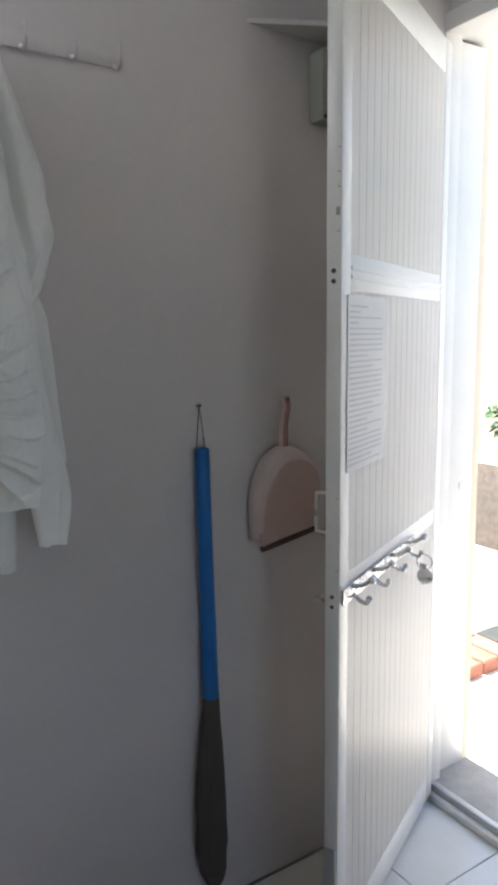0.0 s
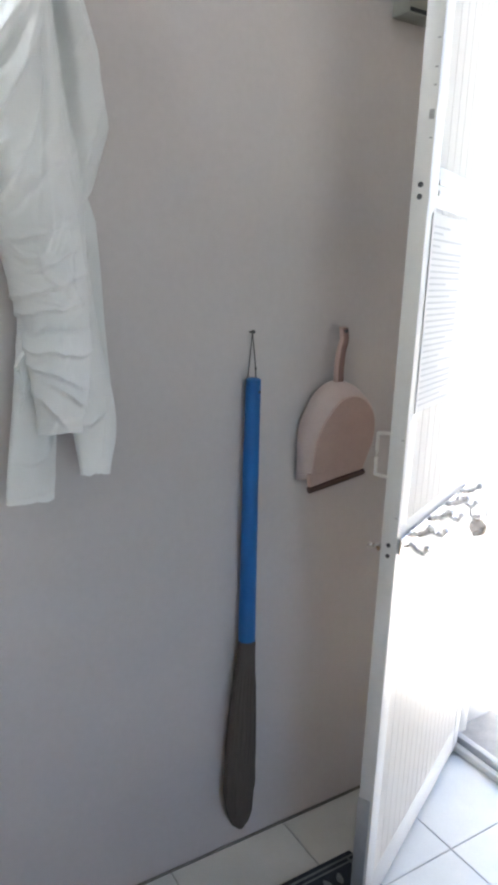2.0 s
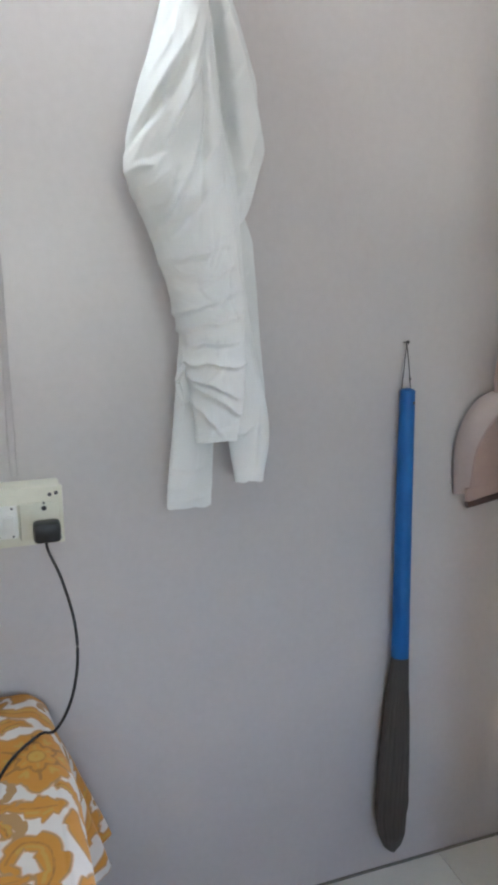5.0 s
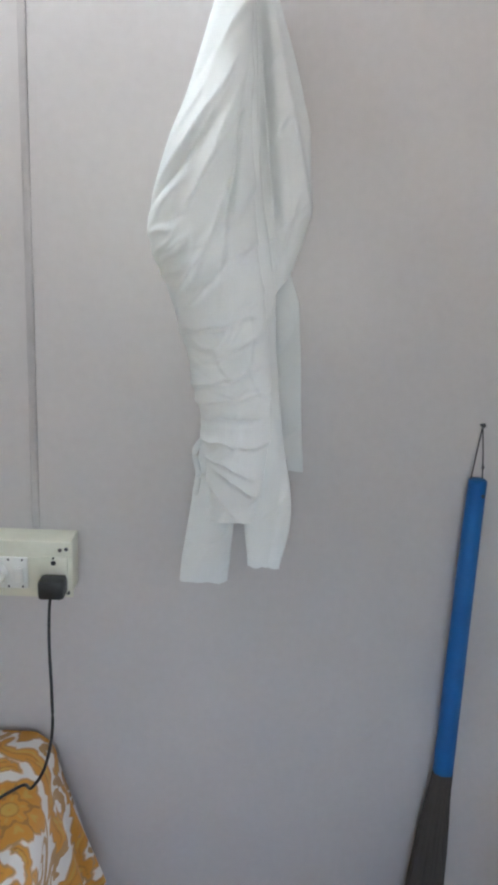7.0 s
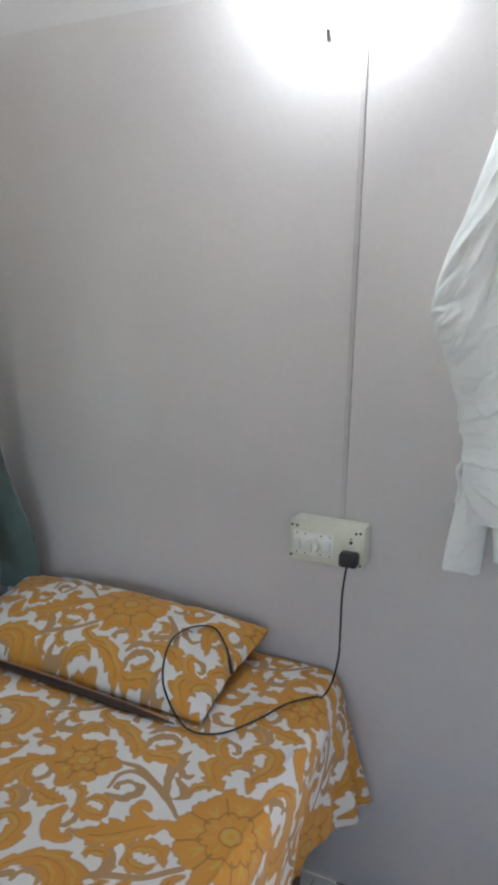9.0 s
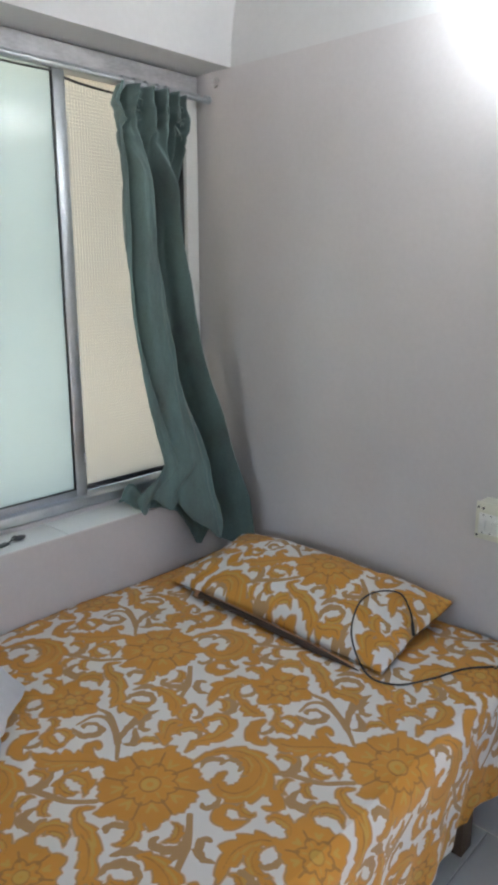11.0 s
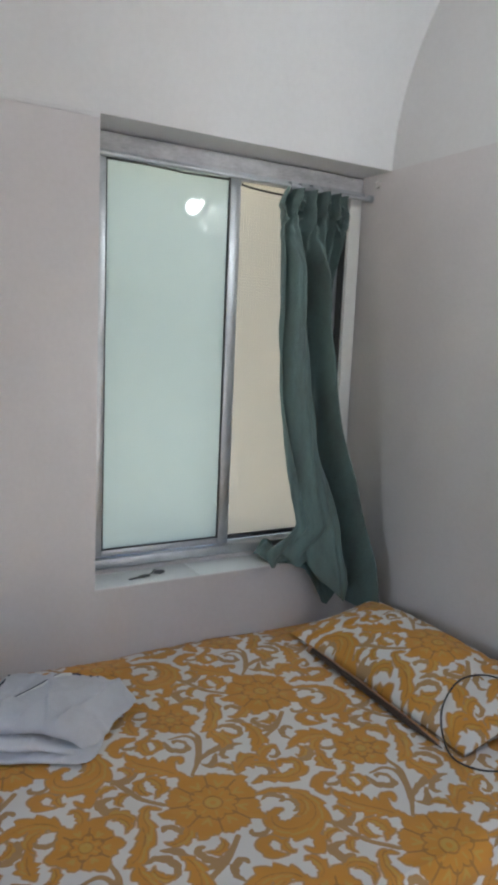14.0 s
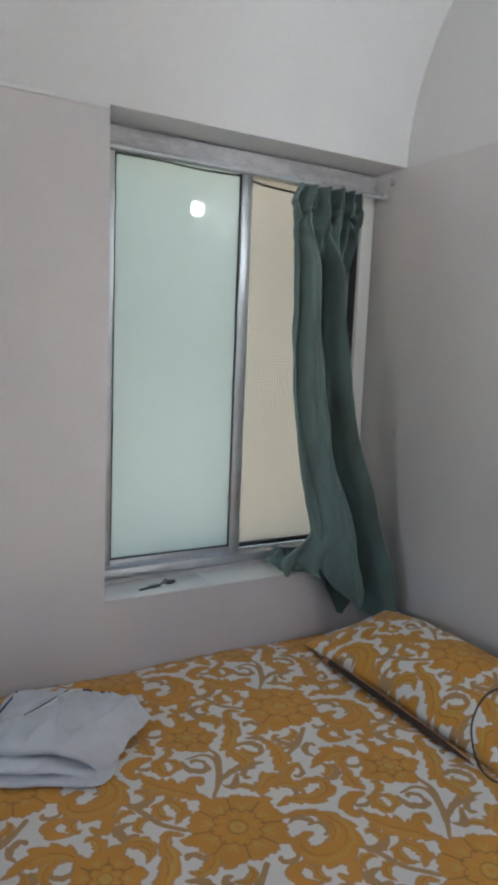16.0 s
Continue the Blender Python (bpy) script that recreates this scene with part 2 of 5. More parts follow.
def frosted(name, col, gloss, rough):
    """A milky pane: light comes through diffusely, and the smooth inner face mirrors a little."""
    m, nt, bsdf = shader(name)
    out = nt.nodes["Material Output"]
    nt.nodes.remove(bsdf)
    tl = nt.nodes.new("ShaderNodeBsdfTranslucent")
    df = nt.nodes.new("ShaderNodeBsdfDiffuse")
    gl = nt.nodes.new("ShaderNodeBsdfGlossy")
    tc = nt.nodes.new("ShaderNodeTexCoord")
    ns = node(nt, "ShaderNodeTexNoise", Scale=1.7, Detail=3.0)
    nt.links.new(tc.outputs["Object"], ns.inputs["Vector"])
    ramp = nt.nodes.new("ShaderNodeValToRGB")
    ramp.color_ramp.elements[0].color = (*[c * 0.85 for c in col], 1)
    ramp.color_ramp.elements[1].color = (*col, 1)
    nt.links.new(ns.outputs[0], ramp.inputs[0])
    nt.links.new(ramp.outputs[0], tl.inputs["Color"])
    df.inputs["Color"].default_value = (*[c * 0.6 for c in col], 1)
    gl.inputs["Roughness"].default_value = rough
    m1, m2 = nt.nodes.new("ShaderNodeMixShader"), nt.nodes.new("ShaderNodeMixShader")
    m1.inputs[0].default_value = 0.12
    nt.links.new(tl.outputs[0], m1.inputs[1])
    nt.links.new(df.outputs[0], m1.inputs[2])
    fr = node(nt, "ShaderNodeFresnel", IOR=1.45)
    mul = nt.nodes.new("ShaderNodeMath")
    mul.operation = 'MULTIPLY'
    mul.inputs[1].default_value = gloss
    nt.links.new(fr.outputs[0], mul.inputs[0])
    nt.links.new(mul.outputs[0], m2.inputs[0])
    nt.links.new(m1.outputs[0], m2.inputs[1])
    nt.links.new(gl.outputs[0], m2.inputs[2])
    nt.links.new(m2.outputs[0], out.inputs[0])
    return m


M_FROST = frosted("frosted_green_glass", (0.545, 0.592, 0.560), 1.0, 0.03)
M_FROST2 = frosted("cream_frosted_glass", (0.525, 0.503, 0.445), 0.7, 0.12)

# ---------------------------------------------------------------- printed floral cloth
CW, CH, CELL = 0.667, 0.683, 0.0027


def floral():
    """Distance fields of one repeat of the print, as arrays: body, stem, highlight, inner line."""
    nx, ny = round(CW / CELL), round(CH / CELL)
    gx, gy = np.meshgrid(np.arange(nx) * CW / nx, np.arange(ny) * CH / ny, indexing="ij")
    F = {k: np.full((nx, ny), 0.05) for k in ("body", "stem", "hi", "line")}

    def rel(cx, cy):
        return (gx - cx + CW / 2) % CW - CW / 2, (gy - cy + CH / 2) % CH - CH / 2

    def put(key, d):
        F[key] = np.minimum(F[key], d)

    def stroke(key, pts, w, teeth=0, n=14, depth=0.42, vein=False):
        """A swelling stroke along a curve; its two edges are cut into forward-leaning teeth."""
        for ox, oy in ((0, 0), (CW / 2, CH / 2)):
            path = smooth_path([(p[0], p[1], 0) for p in pts], n)
            best, arg, side = np.full(gx.shape, 9.0), np.zeros(gx.shape), np.zeros(gx.shape)
            for i, p in enumerate(path):
                t = i / (len(path) - 1)
                q = path[min(i + 1, len(path) - 1)] - path[max(i - 1, 0)]
                X, Y = rel(p.x + ox, p.y + oy)
                h = np.hypot(X, Y)
                cl = h < best
                best = np.where(cl, h, best)
                arg = np.where(cl, t, arg)
                side = np.where(cl, q.x * Y - q.y * X, side)
            r = np.interp(arg, np.linspace(0, 1, len(w)), w)
            if teeth:
                saw = (arg * teeth + np.where(side > 0, 0.0, 0.45)) % 1
                r = r * (1 - depth + depth * 1.5 * saw ** 0.8)
            put(key, best - r)
            if vein:
                put("line", np.maximum(best - 0.0011, np.maximum(0.12 - arg, arg - 0.85) * 0.2))
                off = np.abs(best - 0.42 * r) + np.where(side > 0, 0.0, 0.02)
                put("hi", np.maximum(off - 0.0026, np.maximum(0.25 - arg, arg - 0.75) * 0.2))

    def flower(cx, cy, R, n, turn):
        for ox, oy in ((0, 0), (CW / 2, CH / 2)):
            X, Y = rel(cx + ox, cy + oy)
            r, th = np.hypot(X, Y), np.arctan2(Y, X) + turn
            ph = (th * n / (2 * math.pi)) % 1 - 0.5            # -0.5..0.5 across one petal
            wide = 2 * math.pi / n
            # outer petals, each with two lobes and a frilled rim
            lobe = np.minimum(np.hypot(r - 0.72 * R, (ph - 0.22) * wide * r), np.hypot(r - 0.72 * R, (ph + 0.22) * wide * r)) - 0.27 * R
            outer = np.minimum(lobe, r - 0.72 * R)
            put("body", outer - 0.02 * R * np.sin(th * n * 5))
            rim = np.abs((np.abs(ph) - 0.5) * wide * r)
            put("line", np.maximum(rim - 0.0016, np.maximum(0.46 * R - r, outer)))
            # inner row of petals, set between the outer ones
            ph2 = (th * n / (2 * math.pi) + 0.5) % 1 - 0.5
            inn = np.minimum(np.hypot(r - 0.38 * R, ph2 * wide * r) - 0.17 * R, r - 0.36 * R)
            put("line", np.abs(inn) - 0.0014)
            put("line", np.abs(r - R * 0.20) - 0.0012)
            # forked flecks on the petals and a ringed eye
            put("hi", np.maximum(np.abs(np.abs(ph) * wide * r - (r - 0.52 * R) * 0.45) - 0.0030, np.maximum(0.50 * R - r, r - 0.74 * R)))
            put("hi", np.maximum(np.abs(ph2 * wide * r) - 0.0022, np.maximum(0.26 * R - r, r - 0.42 * R)))
            put("hi", np.abs(r - R * 0.115) - 0.0045)

    flower(0, 0, 0.100, 8, 0.3)
    flower(0.0, 0.408, 0.064, 6, 0.5)
    # ruffled petals of the smaller bloom
    for a0, ln in ((0.2, 0.058), (1.3, 0.056), (2.5, 0.068), (3.6, 0.056), (4.7, 0.060)):
        tip = (ln * math.cos(a0), 0.408 + ln * math.sin(a0))
        stroke("body", [(0.0, 0.408), (tip[0] * 0.6, 0.408 + (tip[1] - 0.408) * 0.6), tip], [0.024, 0.032, 0.020], 3, 8, depth=0.2)
    # pointed sepals behind the large bloom
    for a0 in (0.7, 2.0, 3.3, 4.6, 5.6):
        c0, s0 = math.cos(a0), math.sin(a0)
        stroke("body", [(0.07 * c0, 0.07 * s0), (0.10 * c0, 0.10 * s0), (0.115 * c0 + 0.008 * s0, 0.115 * s0 - 0.008 * c0)], [0.014, 0.018, 0.004], 2, 8, depth=0.3)
    # winding stems
    stroke("stem", [(-0.102, 0.005), (-0.146, 0.043), (-0.215, 0.076), (-0.250, 0.063), (-0.250, 0.020)], [0.004, 0.006, 0.006, 0.005, 0.003])
    stroke("stem", [(0.109, -0.008), (0.135, -0.036), (0.155, -0.080), (0.150, -0.130)], [0.004, 0.006, 0.006, 0.004])
    stroke("stem", [(-0.221, 0.336), (-0.177, 0.283), (-0.155, 0.235), (-0.122, 0.181)], [0.004, 0.006, 0.006, 0.004])
    stroke("stem", [(0.059, 0.429), (0.102, 0.432), (0.146, 0.411), (0.194, 0.381)], [0.004, 0.006, 0.007, 0.008])
    stroke("stem", [(0.150, 0.165), (0.173, 0.185), (0.214, 0.200), (0.250, 0.215), (0.290, 0.249)], [0.006, 0.007, 0.007, 0.006, 0.006])
    # slim forked leaves on the stems
    stroke("stem", [(-0.142, 0.040), (-0.165, 0.094), (-0.168, 0.131), (-0.158, 0.172)], [0.004, 0.010, 0.014, 0.002], 3, depth=0.25)
    stroke("stem", [(0.178, 0.180), (0.182, 0.212), (0.166, 0.248)], [0.005, 0.013, 0.002], 3, depth=0.25)
    stroke("stem", [(-0.149, 0.094), (-0.115, 0.062), (-0.126, 0.045)], [0.004, 0.012, 0.004], 3, depth=0.25)
    # broad toothed leaves with a pale midrib
    stroke("body", [(-0.108, -0.016), (-0.143, -0.037), (-0.172, -0.062), (-0.204, -0.085), (-0.246, -0.092)], [0.006, 0.026, 0.034, 0.026, 0.003], 6, vein=True)
    stroke("body", [(-0.146, -0.028), (-0.172, -0.010), (-0.172, 0.010), (-0.156, 0.004)], [0.012, 0.012, 0.010, 0.007], 2, depth=0.25)
    stroke("body", [(-0.066, 0.098), (-0.090, 0.127), (-0.104, 0.155), (-0.090, 0.176)], [0.010, 0.022, 0.024, 0.006], 3, vein=True)
    stroke("body", [(-0.232, 0.212), (-0.198, 0.224), (-0.152, 0.215), (-0.122, 0.181)], [0.003, 0.018, 0.024, 0.006], 4, vein=True)
    stroke("body", [(-0.060, 0.388), (-0.096, 0.364), (-0.110, 0.321), (-0.087, 0.250)], [0.006, 0.022, 0.026, 0.002], 5, vein=True)
    stroke("body", [(0.026, 0.301), (-0.005, 0.300), (-0.046, 0.312)], [0.010, 0.026, 0.004], 4, vein=True)
    stroke("body", [(0.043, 0.287), (0.040, 0.255), (0.065, 0.228), (0.088, 0.231), (0.080, 0.250)], [0.010, 0.018, 0.016, 0.009, 0.004], 3, depth=0.3)
    # leaf with a hooked tip
    stroke("body", [(-0.014, 0.108), (-0.018, 0.147), (-0.001, 0.185), (-0.004, 0.228), (-0.033, 0.243), (-0.055, 0.215), (-0.042, 0.196)], [0.005, 0.014, 0.022, 0.020, 0.014, 0.010, 0.006], 6, vein=True)
    # great scrolled leaf
    stroke("body", [(0.018, 0.092), (0.030, 0.143), (0.058, 0.172), (0.102, 0.182), (0.136, 0.164), (0.150, 0.123), (0.140, 0.088), (0.113, 0.076), (0.088, 0.090), (0.084, 0.112)], [0.005, 0.010, 0.016, 0.024, 0.032, 0.034, 0.028, 0.020, 0.012, 0.009], 11, depth=0.32, vein=True)
    # commas
    stroke("body", [(0.198, 0.050), (0.181, 0.024), (0.156, 0.020), (0.144, 0.046), (0.160, 0.060)], [0.004, 0.014, 0.016, 0.010, 0.006], 3, depth=0.3)
    stroke("body", [(0.168, 0.125), (0.198, 0.128), (0.219, 0.106), (0.200, 0.092)], [0.008, 0.016, 0.012, 0.006], 3, depth=0.3)
    stroke("stem", [(-0.111, -0.175), (-0.108, -0.205), (-0.077, -0.206), (-0.074, -0.181)], [0.004, 0.012, 0.012, 0.006], 3, depth=0.3)
    stroke("stem", [(0.074, -0.155), (0.092, -0.129), (0.122, -0.116)], [0.004, 0.011, 0.003], 3, depth=0.3)
    # winding double leaf
    stroke("body", [(-0.034, -0.106), (-0.050, -0.126), (-0.025, -0.146), (0.012, -0.152), (0.046, -0.176), (0.074, -0.208)], [0.005, 0.010, 0.013, 0.018, 0.020, 0.004], 5, depth=0.3, vein=True)
    stroke("body", [(0.085, -0.205), (0.110, -0.213), (0.150, -0.205), (0.168, -0.225)], [0.006, 0.018, 0.020, 0.004], 4, vein=True)
    stroke("body", [(-0.017, 0.526), (0.027, 0.516), (0.071, 0.483), (0.085, 0.452)], [0.004, 0.016, 0.020, 0.004], 4, vein=True)
    # smaller toothed leaves and hooks grown into the open ground
    rg = random.Random(12)
    for k in range(36):
        free = np.minimum(F["body"], F["stem"])
        i, j = np.unravel_index(np.argmax(free), free.shape)
        d = float(free[i, j])
        if d < 0.019:
            break
        cx, cy, a0 = i * CW / nx, j * CH / ny, rg.uniform(0, 6.28)
        d = min(d, 0.032) * 1.15
        sg = rg.choice((-1, 1))
        pts = [(cx + d * rr * math.cos(a0 + sg * aa), cy + d * rr * math.sin(a0 + sg * aa)) for rr, aa in ((1.25, -0.3), (0.80, 0.5), (0.50, 1.5), (0.55, 2.7), (0.72 if k % 2 else 0.4, 3.5))]
        if rg.random() < 0.60:
            stroke("body", pts, [d * 0.06, d * 0.40, d * 0.46, d * 0.28, d * 0.08], 5, 6, vein=d > 0.022)
        else:
            stroke("stem", pts, [d * 0.06, d * 0.26, d * 0.30, d * 0.22, d * 0.20], 4, 6, depth=0.35)
    return F


FLORAL = floral()
FLOWER0 = (0.7385, -0.974)
SKEW = radians(3.3)     # the sheet lies a little askew


def print_on(me, U, V):
    """Lay the print's fields on a mesh, by cloth coordinates in metres."""
    du, dv = U.ravel() - FLOWER0[0], V.ravel() - FLOWER0[1]
    du, dv = du * math.cos(SKEW) + dv * math.sin(SKEW), dv * math.cos(SKEW) - du * math.sin(SKEW)
    fx, fy = du * FLORAL["body"].shape[0] / CW, dv * FLORAL["body"].shape[1] / CH
    ix, iy = np.floor(fx).astype(int), np.floor(fy).astype(int)
    u, v = fx - ix, fy - iy
    for key, A in FLORAL.items():
        nx, ny = A.shape
        g = lambda a, b: A[a % nx, b % ny]
        val = (g(ix, iy) * (1 - u) + g(ix + 1, iy) * u) * (1 - v) + (g(ix, iy + 1) * (1 - u) + g(ix + 1, iy + 1) * u) * v
        at = me.attributes.new(key, 'FLOAT', 'POINT')
        at.data.foreach_set("value", (val * 100).astype(np.float32))


def cloth_print():
    m, nt, bsdf = shader("floral_printed_cotton")
    L = nt.links.new

    def cut(key, lo, hi):
        a = nt.nodes.new("ShaderNodeAttribute")
        a.attribute_name = key
        r = nt.nodes.new("ShaderNodeMapRange")
        r.inputs["From Min"].default_value, r.inputs["From Max"].default_value = lo, hi
        r.inputs["To Min"].default_value, r.inputs["To Max"].default_value = 1, 0
        L(a.outputs["Fac"], r.inputs["Value"])
        return r.outputs[0]

    def over(base, col, fac):
        x = nt.nodes.new("ShaderNodeMix")
        x.data_type = 'RGBA'
        L(fac, x.inputs[0])
        if isinstance(base, tuple):
            x.inputs[6].default_value = (*base, 1)
        else:
            L(base, x.inputs[6])
        if isinstance(col, tuple):
            x.inputs[7].default_value = (*col, 1)
        else:
            L(col, x.inputs[7])
        return x.outputs[2]

    tc = nt.nodes.new("ShaderNodeTexCoord")
    n1 = node(nt, "ShaderNodeTexNoise", Scale=9.0, Detail=4.0)
    n2 = node(nt, "ShaderNodeTexNoise", Scale=420.0, Detail=2.0)
    L(tc.outputs["Object"], n1.inputs["Vector"])
    L(tc.outputs["Object"], n2.inputs["Vector"])
    white = over((0.65, 0.625, 0.60), (0.75, 0.73, 0.71), n1.outputs[0])
    must = over((0.52, 0.226, 0.028), (0.64, 0.290, 0.040), n1.outputs[0])
    tan = (0.41, 0.245, 0.105)
    c = over(white, (0.63, 0.42, 0.28), cut("body", 0.12, 0.32))
    c = over(c, tan, cut("stem", -0.02, 0.05))
    c = over(c, tan, cut("body", -0.02, 0.06))
    c = over(c, must, cut("body", -0.30, -0.20))
    c = over(c, (0.345, 0.17, 0.036), cut("line", 0.00, 0.16))
    c = over(c, (0.54, 0.325, 0.062), cut("hi", -0.10, 0.14))
    L(c, bsdf.inputs["Base Color"])
    bsdf.inputs["Roughness"].default_value = 0.88
    bsdf.inputs["Sheen Weight"].default_value = 0.15
    bp = node(nt, "ShaderNodeBump", Strength=0.10, Distance=0.004)
    L(n2.outputs[0], bp.inputs["Height"])
    L(bp.outputs[0], bsdf.inputs["Normal"])
    return m


M_PRINT = cloth_print()

# ---------------------------------------------------------------- room
LINE = 2.128           # where the lilac lower wall ends


def wall(name, boxes, mat, label):
    bm = bmesh.new()
    for b in boxes:
        box(bm, *b)
    return tagged(part(name, bm, mat), label, "wall", kind="structure")


wall("wall_north", [(-0.32, 2.487, 0.0, 0.16, 0, LINE)], M_WALL, "lilac-grey glossy painted plaster wall with things hung on it")
wall("wall_north_upper", [(-0.32, 2.487, 0.004, 0.16, LINE, 3.05)], M_WHITE, "whiter painted band of wall above a faint line")
wall("wall_west", [(-0.30, 0.0, -4.3, -1.0, 0, LINE), (-0.30, 0.0, -1.0, 0.0, 0, 0.785)], M_WALL, "lilac-grey painted wall round a recessed window")
# out of view; its opening is assumed and sized for the fill lamp
wall("wall_south", [(-0.30, 0.45, -4.46, -4.3, 0, 3.05), (2.05, 2.66, -4.46, -4.3, 0, 3.05), (0.45, 2.05, -4.46, -4.3, 0, 0.95), (0.45, 2.05, -4.46, -4.3, 1.95, 3.05)], M_WALL, "unseen lilac-grey wall with an assumed opening for the fill lamp")
wall("wall_east", [(2.487, 2.66, -4.3, -0.76, 0, 3.05), (2.487, 2.66, -0.76, 0.16, 2.10, 3.05), (2.487, 2.66, 0.085, 0.16, 0, 2.10)], M_WALL, "painted wall holding the open doorway")

# coved ceiling: it springs from the window wall and bends over
bm = bmesh.new()
prof = [(-0.30, LINE), (0.0, LINE)]
R = 0.74
for k in range(1, 17):
    a = math.pi / 2 * k / 16
    prof.append((R * (1 - math.cos(a)), LINE + R * math.sin(a)))
prof += [(2.66, LINE + R), (2.66, LINE + R + 0.15), (-0.30, LINE + R + 0.15)]
A = [bm.verts.new((x, -4.3, z)) for x, z in prof]
B = [bm.verts.new((x, 0.0035, z)) for x, z in prof]
for i in range(len(prof)):
    j = (i + 1) % len(prof)
    bm.faces.new((A[i], A[j], B[j], B[i]))
bm.faces.new(A)
bm.faces.new(B[::-1])
tagged(part("ceiling", bm, M_WHITE, smooth=True), "white painted ceiling curving down above the window", "ceiling", kind="structure")

# moulded edge of the coat line on the window wall
boxed_trim = boxed("trim", (0.0, 0.005, -4.29, -1.003, LINE - 0.012, LINE - 0.001), M_WHITE, bevel=0.002)
tagged(boxed_trim, "thin white plaster ridge along the wall", "trim", kind="structure")

# floor
bm = bmesh.new()
box(bm, -0.3, 2.487, -4.46, 0.0, -0.12, -0.006)
floor = tagged(part("floor", bm, M_GROUT), "pale glazed square floor tiles with dark thin joints", "floor", kind="structure")
PITCH = 0.297
tile_meshes = {}


def tile_mesh(w, d):
    key = (round(w, 3), round(d, 3))
    if key not in tile_meshes:
        b = bmesh.new()
        box(b, 0.0012, w - 0.0012, 0.0012, d - 0.0012, -0.006, 0.0)
        top = [e for e in b.edges if all(v.co.z > -0.001 for v in e.verts)]
        bmesh.ops.bevel(b, geom=top, offset=0.0012, segments=1, affect='EDGES')
        tile_meshes[key] = finish(b, "tile", M_TILE)
    return tile_meshes[key]


xs = [0.0] + [2.190 - PITCH * k for k in range(7, -1, -1)] + [2.487]
ys = [0.0, -0.265] + [-0.265 - PITCH * k for k in range(1, 14)] + [-4.3]
for x0, x1 in zip(xs, xs[1:]):
    for y1, y0 in zip(ys, ys[1:]):
        if x1 - x0 > 0.02 and y1 - y0 > 0.02:
            t = new("tile", tile_mesh(x1 - x0, y1 - y0))
            t.parent = floor
            t.location = (x0, y0, 0)

joint = boxed("trim", (1.06, 2.47, -0.006, 0.0, -0.002, 0.0035), M_GROUT, bevel=0.001)
tagged(joint, "dirty grey joint where tiles meet the wall", "joint", kind="structure")

# ---------------------------------------------------------------- doorway
DOOR = pose(2.480, -0.018, 0, 0, 0, 206.4)   # hinge line; local x runs to the free edge, local y out of the seen face
LEAF = 0.680
dw = thing("door_1", "white ribbed plastic door standing half open, paper taped on it", "door", DOOR)
tagged(dw, kind="structure")
TOPZ = 2.02
for nm, x0, x1 in (("stile", LEAF - 0.045, LEAF), ("stile", 0.004, 0.05)):
    boxed(nm, (x0, x1, -0.030, 0.0, 0.02, TOPZ + 0.002), M_PVC, dw, bevel=0.003)
boxed("edge_channel", (LEAF - 0.012, LEAF + 0.0015, -0.031, -0.006, 0.018, 0.30), M_ALU, dw, "grey metal edge guard", bevel=0.001)
for z0, z1 in ((0.02, 0.10), (0.826, 0.866), (1.400, 1.465), (TOPZ - 0.08, TOPZ)):
    boxed("rail", (0.05, LEAF - 0.045, -0.029, -0.0008, z0, z1), M_PVC, dw, bevel=0.003)
for z in (1.424, 1.440):
    boxed("rail_bead", (0.052, LEAF - 0.047, -0.002, 0.0015, z - 0.004, z + 0.004), M_PVC, dw, bevel=0.0015)
pw = (LEAF - 0.095) / 16
for z0, z1 in ((0.10, 0.826), (0.866, 1.400), (1.465, TOPZ - 0.08)):
    b = bmesh.new()
    box(b, 0.0001, pw - 0.0001, -0.026, -0.0015, z0 - 0.002, z1 + 0.002)
    es = [e for e in b.edges if abs(e.verts[0].co.z - e.verts[1].co.z) > 0.1 and e.verts[0].co.y > -0.002]
    bmesh.ops.bevel(b, geom=es, offset=0.0007, segments=2, affect='EDGES')
    me = finish(b, "slat", M_SLAT)
    for k in range(16):
        s = new("slat", me)
        s.parent = dw
        s.location = (0.05 + k * pw, 0, 0)
# holes, marks and a strike on the free edge
for z, r in ((1.432, 0.0045), (1.414, 0.0045), (0.828, 0.004), (0.808, 0.004)):
    b = bmesh.new()
    rod(b, (LEAF - 0.002, -0.015, z), (LEAF + 0.0012, -0.015, z), r, 10)
    part("screw", b, M_DARKMETAL, dw)
boxed("striker", (LEAF - 0.001, LEAF + 0.0015, -0.011, -0.003, 1.527, 1.541), M_STONE, dw, bevel=0.001)
for z in (1.64, 1.60, 1.575, 1.50, 1.02, 0.88):
    boxed("dent", (LEAF - 0.001, LEAF + 0.001, -0.008, -0.003, z - 0.001, z + 0.001), M_STONE, dw, bevel=0.0)
# pull handle and bolt on the hidden face
b = bmesh.new()
tube(b, [(LEAF - 0.03, -0.028, 1.022), (LEAF - 0.03, -0.058, 1.020), (LEAF - 0.03, -0.062, 1.012), (LEAF - 0.03, -0.062, 0.952), (LEAF - 0.03, -0.058, 0.944), (LEAF - 0.03, -0.028, 0.942)], 0.0036, 8, 5)
part("pull_handle", b, M_PVC, dw, "white plastic pull handle", smooth=True)
b = bmesh.new()
rod(b, (LEAF - 0.10, -0.036, 0.815), (LEAF - 0.005, -0.036, 0.815), 0.005, 10)
rod(b, (LEAF - 0.03, -0.036, 0.815), (LEAF - 0.03, -0.058, 0.808), 0.004, 8)
ball(b, (LEAF - 0.03, -0.060, 0.807), 0.0065)
part("bolt", b, M_CHROME, dw, "steel sliding bolt", smooth=True)

